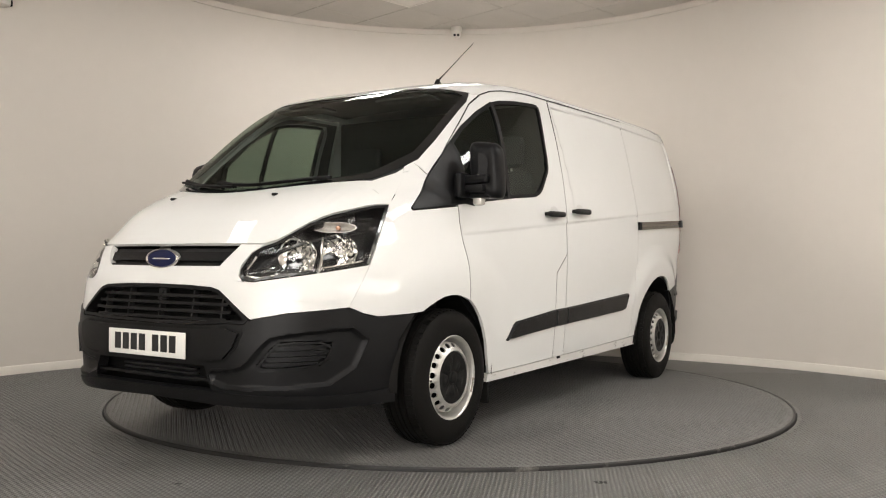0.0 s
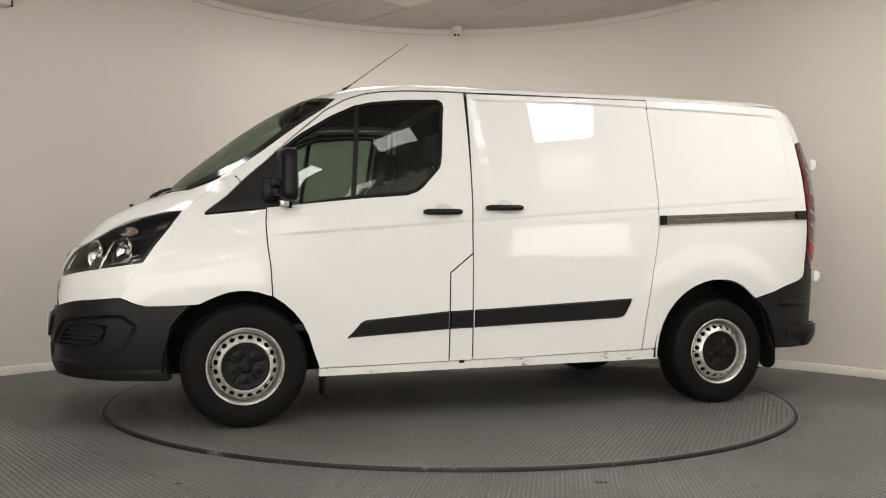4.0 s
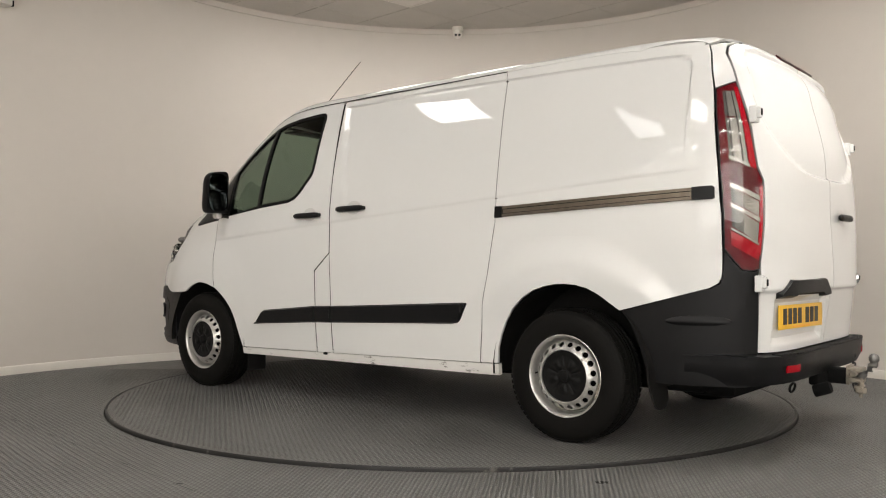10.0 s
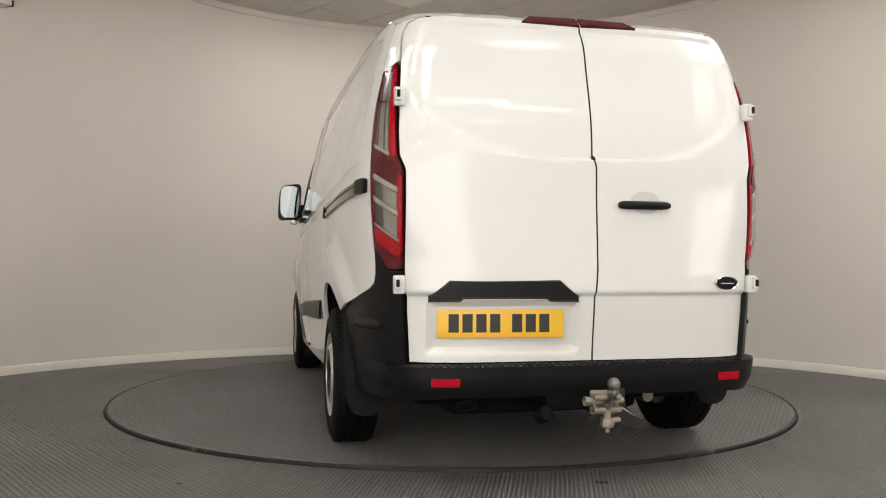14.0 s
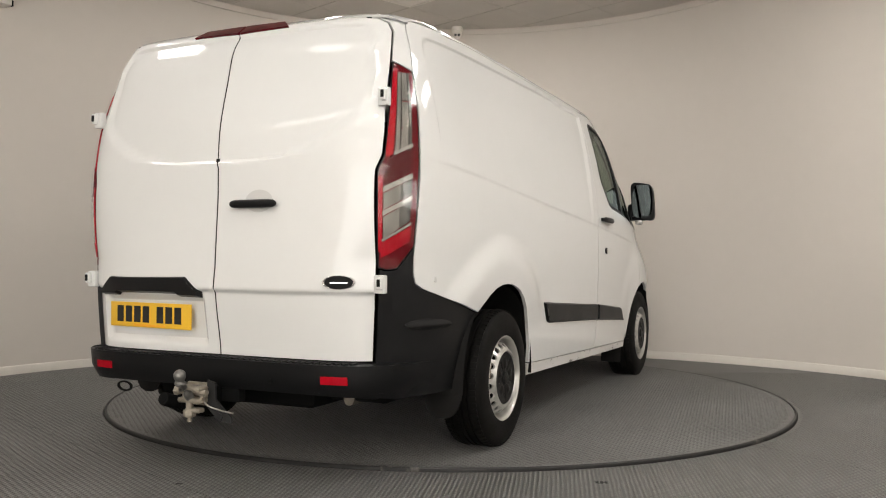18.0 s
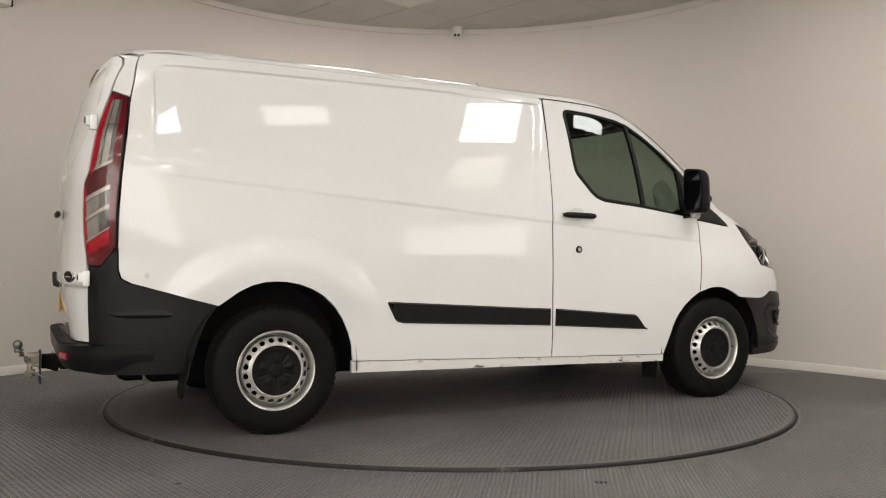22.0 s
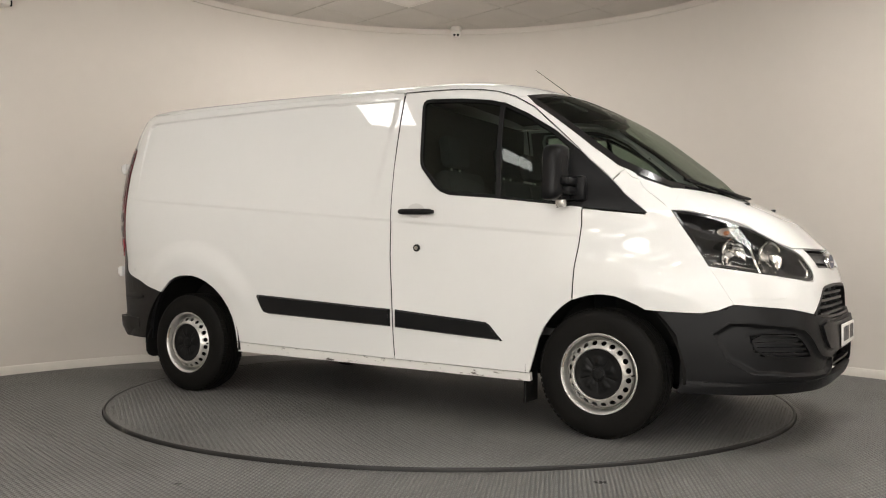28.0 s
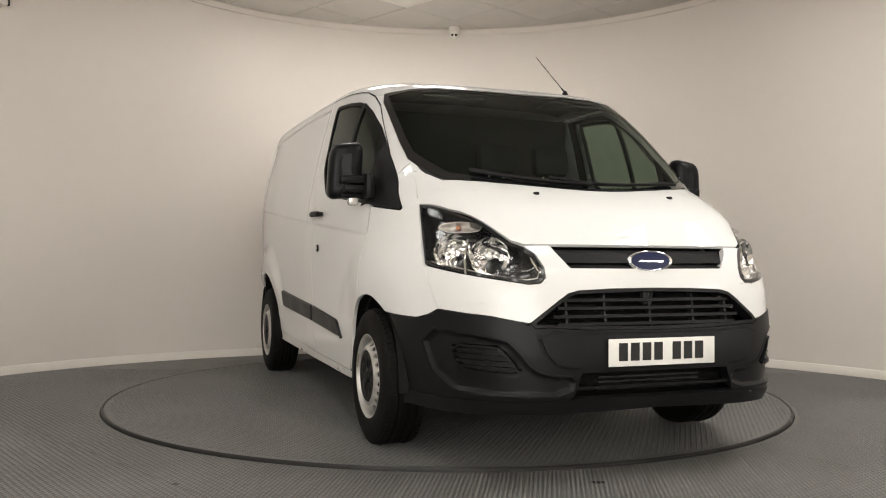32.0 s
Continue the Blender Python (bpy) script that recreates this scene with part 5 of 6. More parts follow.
def sides(van):
    for sign in (1, -1):
        front_door(van, sign)
        # wing
        w = [("s", *p) for p in WING_SEAM] + [("s", 1.40, .722), ("s", 1.45, .730), ("s", 1.494, .731), ("s", 1.55, .724), ("s", 1.60, .708), ("s", 1.66, .682), ("s", 1.70, .660), ("s", 1.754, .656),
             ("s", 1.86, .651), ("s", 1.96, .648), ("s", 2.03, .663), ("s", 2.10, .693), ("s", 1.985, .876), ("s", 1.90, 1.0), ("s", 1.787, 1.158), ("s", 1.723, 1.208), ("s", 1.64, 1.27), ("s", 1.575, 1.33),
             ("s", 1.535, 1.372), ("s", 1.490, 1.316), ("s", 1.563, 1.240), ("s", 1.682, 1.144), ("s", 1.674, 1.131)]
        part("front_wing", skin(Mesh(), "wrapf", keyed(w, "wrapf"), 0.04, 0.016, 0, sign, "side", 0.0008, cellz=.04), WHITE, van, "white front wing with flared arch")
        # sill
        sl = [(1.070, .300), (.2, .321), (-.93, .349), (-1.045, .352), (-1.045, .290), (.2, .272), (1.072, .256)]
        part("sill", skin(Mesh(), "side", sl, 0.06, 0.03, -0.004, sign, "", 0.001), SILLW, van, "white sill with chipped paint")
        seams = [[(1.362, 1.16), (1.366, 1.088), (1.356, .957), (1.342, .859), (1.331, .71)], [(.20, 1.87), (.198, 1.42), (.195, .94), (.19 if sign > 0 else .213, .34)]]
        if sign > 0:
            seams += [C_SEAM, [(.194, .935), (.327, .825), (.326, .34)]]
        # black strips just under the skin stand in for shade in the gaps
        for sm in seams:
            pl = [(x + .010, z) for x, z in sm] + [(x - .010, z) for x, z in sm[::-1]]
            part("seam_shade", skin(Mesh(), "side", pl, 0.03, 0.0, -0.0022, sign, "side", 0), SEAL, van)
        if sign > 0:
            # fuel flap piece
            ff = [(.194, .934), (.326, .824), (.324, sill_z(.324)), (.186, sill_z(.186))]
            fp = part("fuel_flap", skin(Mesh(), "side", ff, 0.05, 0.014, 0, 1, "side"), WHITE, van, "white fuel filler panel")
            fs = [(.326, .607), (.184, .613), (.184, .509), (.326, .505)]
            recalc(part("rubbing_strip", moulding(Mesh(), fs, 1, .014), BLACK, fp))
            m = Mesh().box((.25, side_y(.25, .325) + .002, .316), (.03, .012, .016), .004)
            part("stop", m, SEAL, fp)
            sd = [(.194, 1.880), (.196, 1.42), (.192, .937), (.182, sill_z(.182))] + C_SEAM[::-1][0:] + [(-.4, 1.896)]
            door = part("sliding_door", skin(Mesh(), "side", sd, 0.021, 0.016, 0, 1, "side", lines=PRESS), WHITE, van, "white sliding side door, closed")
            door_handle(door, .004, 1.202, 1)
            ds = [(.178, .613), (-.82, .668), (-.848, .668), (-.852, .662), (-.808, .575), (-.79, .558), (-.754, .550), (.178, .510)]
            recalc(part("rubbing_strip", moulding(Mesh(), ds, 1, .014), BLACK, door))
            qp = C_SEAM[:-1] + [(-.932, .353), (-1.045, .356)] + REAR_ARCH[1:] + QUARTER_END + [(-2.147, 1.78), (-2.132, 1.87), (-2.117, 1.912), (-1.8, 1.914)]
        else:
            qp = [(.202, 1.881), (.198, 1.42), (.197, .937), (.212, sill_z(.212)), (-.93, .351), (-1.045, .356)] + REAR_ARCH[1:] + QUARTER_END + [(-2.147, 1.78), (-2.132, 1.87), (-2.117, 1.912), (-1.8, 1.914), (-1.03, 1.913), (-.4, 1.897)]
        qo = part("quarter_panel", skin(Mesh(), "side", qp, 0.021, 0.016, 0, sign, "side", lines=PRESS), WHITE, van, "white rear side panel with flared arch")
        if sign > 0:
            rail = Mesh()
            a, b = Vector((-1.046, 1.150)), Vector((-2.10, 1.205))
            base = [(a.x, a.y + .028), (b.x, b.y + .028), (b.x, b.y - .028), (a.x, a.y - .028)]
            skin(rail, "side", base, 0.08, 0.0, 0.003, 1, "side", 0)
            part("rail_bed", rail, RAILDK, qo, "dark rail channel")
            for o, h, of in ((.020, .007, .012), (-.020, .007, .012), (0.0, .010, .008)):
                m = Mesh()
                skin(m, "side", [(a.x - .004, a.y + o + h), (b.x, b.y + o + h), (b.x, b.y + o - h), (a.x - .004, a.y + o - h)], 0.08, 0.012, of, 1, "side", 0)
                part("rail", m, RAILM, qo, "worn steel sliding door rail")
            m = Mesh()
            skin(m, "side", [(-1.043, 1.179), (-1.085, 1.180), (-1.085, 1.122), (-1.043, 1.120)], 0.05, 0.02, 0.016, 1, "side", 0)
            part("rail_stop", m, SEAL, qo, "dark rail end")
            m = Mesh()
            skin(m, "side", [(-2.10, 1.233), (-2.185, 1.238), (-2.195, 1.230), (-2.195, 1.186), (-2.185, 1.178), (-2.10, 1.176)], 0.05, 0.03, 0.022, 1, "", 0)
            part("rail_cap", m, BLACK, qo, "black plastic rail end cap")
        else:
            rs = [(.192, .613), (-.82, .668), (-.848, .668), (-.852, .662), (-.808, .575), (-.79, .558), (-.754, .550), (.192, .511)]
            recalc(part("rubbing_strip", moulding(Mesh(), rs, sign, .014), BLACK, qo))
            y = side_y(-2.09, .80)
            part("small_plug", Mesh().lathe([(.0001, .003), (.012, .003), (.013, -.004)], Matrix.Translation((-2.09, -y, .815)) @ Matrix.Rotation(radians(90), 4, "X"), 12), BOWL, qo)
        # corner post above the tail lamp
        cp = [("s", -2.168, 1.692), ("s", -2.150, 1.78), ("s", -2.135, 1.87), ("s", -2.120, 1.912), ("e", .60, 1.930), ("e", .68, 1.922), ("e", .724, 1.902), ("e", .747, 1.862), ("e", .759, 1.80), ("e", .768, 1.725)]
        part("corner_post", skin(Mesh(), "wrapr", keyed(cp, "wrapr"), 0.05, 0.012, 0, sign, "", 0.001, cellz=.03), WHITE, van)
        tail_lamp(van, sign)
        bumper_corner(van, sign)


def tail_lamp(van, sign):
    o = [("e", .770, 1.722), ("s", -2.170, 1.688), ("s", -2.185, 1.55), ("s", -2.210, 1.32), ("s", -2.226, 1.10), ("s", -2.226, .955), ("s", -2.29, .862), ("e", .792, .856), ("e", .766, .866), ("e", .768, 1.06), ("e", .768, 1.262), ("e", .79, 1.322), ("e", .792, 1.42), ("e", .783, 1.57)]
    out = keyed(o, "wrapr")
    lamp = part("tail_lamp", skin(Mesh(), "wrapr", out, 0.04, 0.03, 0.004, sign, "", 0.0055, cellz=.04), REDRIM, van, "tall red and clear tail lamp")
    part("gasket", skin(Mesh(), "wrapr", out, 0.04, 0.0, 0.0015, sign, "", 0.0005, cellz=.04), SEAL, lamp)
    # inner fields, standing a little proud

    def ribs(w):
        u = (w.x * 0.6 - abs(w.y)) * 62
        return .0065 + .0045 * abs(2 * (u - math.floor(u)) - 1)

    def field(name, z0, z1, a0, a1, m_, skew=0.0, off=.008):
        def mixp(t, z):
            # angles of the lamp's two edges at height z
            p, q = edge_at(z)
            return (p + (q - p) * t, z)
        pts = [mixp(a0, z0 + skew), mixp(a1, z0), mixp(a1, (z0 + z1) / 2), mixp(a1, z1), mixp(a0, z1 + skew), mixp(a0, (z0 + z1) / 2 + skew)]
        part(name, skin(Mesh(), "wrapr", pts, 0.003 if callable(off) else 0.02, 0.008, off, sign, "", 0, cellz=.025 if callable(off) else .04), m_, lamp)

    def edge_at(z):
        outer = np.interp(z, [.862, .955, 1.10, 1.32, 1.55, 1.688], [key(p, "wrapr")[0] for p in o[6:0:-1]])
        inner = np.interp(z, [.866, 1.06, 1.262, 1.322, 1.42, 1.57, 1.722], [key(p, "wrapr")[0] for p in (o[8], o[9], o[10], o[11], o[12], o[13], o[0])])
        return float(outer), float(inner)
    field("red_edge", 1.315, 1.690, .775, .95, RED, .0, .006)
    field("red_edge", .93, 1.235, .875, .97, RED, .0, .006)
    # bright and dark streaks of the reflector, painted as strips of three tones
    for a0, a1, m_ in ((.27, .345, CLEARR), (.345, .39, CLEARD), (.39, .59, CLEARB), (.59, .635, CLEARD), (.635, .74, CLEARB)):
        for z0, z1 in ((1.335, 1.43), (1.434, 1.545), (1.549, 1.672)):
            field("reflector_strip", z0 + .02 * (.5 - a0), z1, a0, a1, m_, .015 * (z0 < 1.4), .0075)
    field("dark_field", 1.195, 1.318, .24, .84, REDDARK, .060, .007)
    # same painted streaks in the two lower fields, darker towards the outer edge
    for a0, a1, m_ in ((.20, .27, CLEARD), (.27, .48, CLEARR), (.48, .85, CLEARB)):
        for z0, z1, k in ((1.100, 1.165, .065), (.985, 1.070, .072)):
            g = k / .65
            field("reflector_strip", z0 + g * (.85 - a1), z1 + g * (.85 - a1), a0, a1, m_, g * (a1 - a0), .0075)
    field("lower_red_field", .905, .968, .18, .90, RED, .068, ribs)
    field("chrome_ridge", 1.318, 1.333, .25, .77, RIDGE, .042, .011)
    field("chrome_ridge", 1.169, 1.191, .20, .87, RIDGE, .062, .0095)
    field("chrome_ridge", 1.075, 1.095, .19, .87, RIDGE, .067, .0095)
    field("chrome_ridge", .972, .981, .18, .89, RIDGE, .071, .011)
    g = part("cover", skin(Mesh(), "wrapr", inset(out, .004), 0.04, 0.0, .0155, sign, "", 0, cellz=.05), LENS, lamp, "clear outer lens cover")
    g.visible_shadow = False


def bumper_corner(van, sign):
    p = [("s", -1.757, .660), ("s", -1.90, .706), ("s", -2.10, .760), ("s", -2.163, .773), ("s", -2.208, .798), ("s", -2.221, .84), ("s", -2.226, .95), ("s", -2.292, .858), ("e", .790, .852), ("e", .772, .86),
         ("e", .766, .70), ("e", .752, .478), ("e", .752, .345), ("s", -2.28, .334), ("s", -2.1, .328), ("s", -1.888, .330), ("s", -1.872, .39), ("s", -1.845, .50), ("s", -1.808, .59)]
    ob = part("rear_bumper_corner", skin(Mesh(), "wrapr", keyed(p, "wrapr"), 0.05, 0.03, 0.003, sign, "", 0.0015, cellz=.04), BLACK, van, "dark grey plastic rear corner")
    scoop = keyed([("s", -1.95, .626), ("s", -2.05, .652), ("s", -2.19, .652), ("s", -2.27, .632), ("s", -2.20, .606), ("s", -2.02, .604)], "wrapr")
    part("ledge", skin(Mesh(), "wrapr", soft(scoop, 2), 0.02, 0.004, lambda w: .0035 + .009 * step(.652, .624, w.z) - .008 * step(.622, .604, w.z), sign, "", 0, cellz=.006), BLACK, ob, "moulded ledge on the bumper corner")


def rear_end(van):
    zs = [.482, .70, .95, 1.25, 1.262, 1.322, 1.42, 1.57, 1.72, 1.80, 1.86, 1.90, 1.920, 1.928]
    ys = [.748, .762, .764, .764, .764, .786, .788, .779, .766, .757, .745, .722, .68, .60]
    leftd = list(zip(ys, zs))
    # the joint between the doors wanders a little
    seam = [(-.010, 1.930), (-.012, 1.55), (-.012, 1.335), (-.026, 1.285), (-.026, .86), (-.018, .755), (-.022, .482)]
    for sign in (1, -1):
        if sign > 0:
            poly = leftd + seam
        else:
            poly = [(-y, z) for y, z in leftd] + seam
        d = part("rear_door", skin(Mesh(), "rear", poly, 0.02, 0.02, 0, 1, "rear", 0.0038, lines=REARPRESS), WHITE, van, "white rear barn door" + (" with number plate" if sign > 0 else " with handle and badge"))
        # hinges
        for z, y in ((1.56, .782), (.80, .785)):
            x = -2.325 if z > 1 else -2.352
            m = Mesh().box((x - .008, sign * y, z), (.035, .046, .075), .006)
            m.box((x - .03, sign * (y + .008), z + .005), (.028, .026, .05), .006)
            h = part("hinge", m, WHITE, d, "white painted door hinge")
            part("hinge_pin", Mesh().box((x - .046, sign * (y + .010), z + .006), (.006, .014, .03), .002), SEAL, h)
        if sign > 0:
            tp = [(.678, .730), (.678, .756), (.595, .824), (.135, .826), (.052, .756), (.050, .728), (.175, .730), (.190, .742), (.535, .742), (.548, .730)]
            m = Mesh()
            inner = inset(tp, .012)
            skin(m, "rear", inner, 0.05, 0.0, 0.014, 1, "", 0)
            n = len(tp)
            o = len(m.v)
            for ring, dd in ((tp, -.014), (inner, .014)):
                m.v += [tuple(surf("rear", *q, 1, dd)) for q in ring]
            m.f += [(o + i, o + (i + 1) % n, o + n + (i + 1) % n, o + n + i) for i in range(n)]
            recalc(part("plate_lamp_cover", m, BLACK, d, "black plastic grip over the plate"))
            number_plate(d, False)
        else:
            bowl = [(-.243 + .070 * math.cos(a), 1.142 + .048 * math.sin(a)) for a in np.linspace(0, 2 * math.pi, 25)[:-1]]
            part("handle_recess", skin(Mesh(), "rear", bowl, .03, 0, .002, 1, "", 0), BOWL, d, "pale grey handle bowl")
            m = capsule(Mesh(), (0, 0, 0), .24, .014, .018, "y")
            m.v = [(-2.466 + p[0], -.229 + p[1], 1.130 + p[2]) for p in m.v]
            recalc(part("handle", m, BLACK, d, "black plastic pull handle"))
            q = end_x(-.628, .81, False)
            badge(d, (q + .003, -.628, .806), facing(outward(q, -.628, .806)), .070, .030, SEAL)
        b = [(sign * .004 - .012, 1.945), (sign * .215 - .012, 1.942), (sign * .262 - .012, 1.908), (sign * .004 - .012, 1.902)]
        m = Mesh()
        skin(m, "rear", b, .05, .02, .010, 1, "", 0.001)
        part("brake_lamp", m, REDDARK, d, "dark red high brake lamp")
    gap = [(y, z) for y, z in seam]
    # black strip behind the joint, painting in the shade of its depth
    part("seam_shade", skin(Mesh(), "rear", [(y + .010, z) for y, z in gap] + [(y - .010, z) for y, z in gap[::-1]], 0.02, 0.0, -0.0015, 1, "rear", 0), SEAL, van)
    # bumper beam with a ribbed step
    bb = [("s", -2.05, .470), ("s", -2.262, .478), ("e", .752, .478), ("e", .4, .478), ("e", 0, .478)]
    be = [("e", 0, .352), ("e", .5, .352), ("e", .74, .345), ("s", -2.262, .332), ("s", -2.05, .325)]
    poly = keyed(bb + mir(bb[:-1]) + mir(be[1:]) + be, "wrapr")
    bm_ = part("rear_bumper", skin(Mesh(), "wrapr", poly, 0.05, 0.09, lambda w: 0.006 + 0.046 * step(-2.10, -2.38, w.x) - 0.022 * step(.40, .34, w.z), 1, "", 0), BLACK, van, "dark grey plastic rear bumper with ribbed step")
    rib = Mesh()
    for k in range(46):
        y = -.69 + 1.38 * k / 45
        x = end_x(y, .48, False)
        rib.box((x - .028, y, .480), (.05, .012, .006), .0015, rot=None)
    tagged(part("step_tread", rib, BLACK, bm_, smooth=0), "ribbed tread on the bumper step", kind="stuff")
    for y in (.600, -.612):
        p = keyed([("e", y + .05, .434), ("e", y - .05, .434), ("e", y - .05, .402), ("e", y + .05, .402)], "wrapr")
        part("reflector", skin(Mesh(), "wrapr", p, .03, .008, .057, 1, "", 0), RED, bm_, "red rear reflector")
    part("parking_sensor", Mesh().lathe([(.0001, .003), (.009, .003), (.010, 0)], Matrix.Translation((-2.484, -.34, .40)) @ Matrix.Rotation(radians(-90), 4, "Y"), 14), SEAL, bm_)
    tow_bar(van)


def tow_bar(van):
    m = Mesh().box((-2.42, 0.02, .325), (.05, .34, .07), .01)
    m.box((-2.46, -.012, .325), (.15, .09, .075), .01)
    tb = recalc(part("tow_bar", m, DARK, van, "tow bar with ball hitch and worn zinc plate"))
    z = Mesh().box((-2.540, -.012, .335), (.016, .105, .095), .004)
    z.box((-2.572, -.012, .362), (.062, .118, .022), .009)
    z.box((-2.572, -.012, .312), (.062, .118, .022), .009)
    z.box((-2.556, -.058, .338), (.040, .020, .055), .007)
    z.box((-2.556, .034, .338), (.040, .020, .055), .007)
    z.tube([(-2.572, -.086, .345), (-2.572, .066, .345)], .013, 12)
    z.lathe([(.0001, .012), (.018, .012), (.020, .006), (.020, -.008)], Matrix.Translation((-2.572, .070, .345)) @ Matrix.Rotation(radians(90), 4, "X"), 6)
    recalc(part("hitch_jaw", z, RUSTY, tb, "dirty zinc plated hitch jaw"))
    b = Mesh().tube([(-2.585, -.012, .318), (-2.605, -.012, .345), (-2.632, -.012, .368), (-2.648, -.012, .385), (-2.65, -.012, .402)], .019, 12)
    b.lathe([(.0001, .026), (.011, .0235), (.020, .0165), (.025, .006), (.0245, -.008), (.018, -.019), (.012, -.024)], Matrix.Translation((-2.65, -.012, .421)), 18)
    b.lathe([(.017, -.018), (.024, -.022), (.024, -.030), (.016, -.034)], Matrix.Translation((-2.645, -.012, .415)), 18)
    recalc(part("tow_ball", b, BALLM, tb, "dull steel tow ball"))
    p = Mesh().tube([(-2.590, -.012, .325), (-2.590, -.012, .245)], .015, 12)
    p.lathe([(.024, .012), (.027, .006), (.027, -.012), (.022, -.018), (.0001, -.018)], Matrix.Translation((-2.590, -.012, .262)), 6)
    p.box((-2.580, -.030, .272), (.040, .075, .020), .006)
    p.tube([(-2.590, -.012, .25), (-2.590, -.012, .224)], .009, 8)
    recalc(part("pin", p, RUSTY, tb, "zinc hitch pin with nut"))
    q = Mesh().prism([(-2.535, -.065, .395), (-2.535, -.105, .385), (-2.535, -.110, .315), (-2.535, -.190, .245), (-2.535, -.190, .222), (-2.535, -.120, .232), (-2.535, -.06, .285)], (-.010, 0, 0))
    q.lathe([(.008, .004), (.016, .004), (.017, -.004), (.008, -.004)], Matrix.Translation((-2.545, -.130, .246)) @ Matrix.Rotation(radians(90), 4, "Y"), 14)
    recalc(part("side_plate", q, TRIM, tb, "black bracket plate with safety eye", smooth=0))
    q = Mesh()
    ring = [(.030 + .006 * math.cos(k * .7854), .006 * math.sin(k * .7854)) for k in range(8)]
    q.lathe(ring, Matrix.Translation((-2.42, .520, .315)) @ Matrix.Rotation(radians(80), 4, "Y") @ Matrix.Diagonal((.7, 1.3, 1, 1)), 20, True)
    recalc(part("towing_eye", q, DARK, tb))
    c = Mesh().tube(soft([(-2.56, -.06, .33), (-2.60, -.10, .30), (-2.56, -.15, .275), (-2.53, -.19, .262)], 2, False), .0035, 6)
    part("breakaway_cable", c, STEEL, tb)
    s = Mesh().lathe([(.0001, .05), (.026, .05), (.030, .04), (.030, -.03)], Matrix.Translation((-2.46, .21, .275)) @ Matrix.Rotation(radians(-70), 4, "Y"), 18)
    recalc(part("trailer_socket", s, DARK, tb))


def chassis(van):
    m = Mesh()
    m.box((0.0, 0, .36), (4.1, 1.30, .20), .03)
    m.box((0.0, 0, .33), (1.95, 1.72, .10), .02)
    m.box((-2.1, 0, .40), (.42, 1.5, .16), .04)
    m.box((2.12, 0, .40), (.34, 1.3, .24), .04)
    un = recalc(part("underbody", m, DARK, van, "dark underbody"))
    ax = Mesh().tube([(-1.4665, -.78, .33), (-1.4665, .78, .33)], .035, 10)
    part("rear_axle", ax, DARK, un)
    for hx in (1.4665, -1.4665):
        for sign in (1, -1):
            q = Mesh()
            rr = .425 if hx > 0 else .452
            n = 24
            for k in range(n + 1):
                a = math.pi * (-.02 + 1.04 * k / n)
                for y in (.60, .90, .945 if hx > 0 else .948):
                    r2 = rr - (.0 if y < .92 else .006)
                    q.v.append((hx + r2 * math.cos(a), sign * y, .33 + r2 * math.sin(a)))
            for k in range(n):
                for i in range(2):
                    q.f.append((k * 3 + i, k * 3 + i + 1, k * 3 + 4 + i, k * 3 + 3 + i))
            o = len(q.v)
            q.v.append((hx, sign * .60, .33))
            for k in range(n):
                q.f.append((k * 3, k * 3 + 3, o))
            part("arch_liner", q, ARCH, van, "black wheel arch liner")
    for sign in (1, -1):
        part("mud_flap", Mesh().prism([(-1.885 - .03 * step(.40, .22, z), sign * y, z) for y, z in soft([(.765, .43), (.765, .20), (.94, .20), (.94, .43)], 2)], (-.012, 0, 0)), ARCH, van, "black rubber mud flap")
        part("mud_flap", Mesh().box((1.035, sign * .845, .225), (.014, .15, .17), .005), ARCH, van, "black rubber mud flap")
    e = Mesh().tube([(-1.0, -.45, .28), (-1.9, -.45, .27), (-2.05, -.45, .27)], .028, 12)
    part("exhaust", e, RUSTY, un)
    t = Mesh().box((-2.02, 0.1, .30), (.30, .9, .14), .05)
    recalc(part("spare_carrier", t, DARK, un))


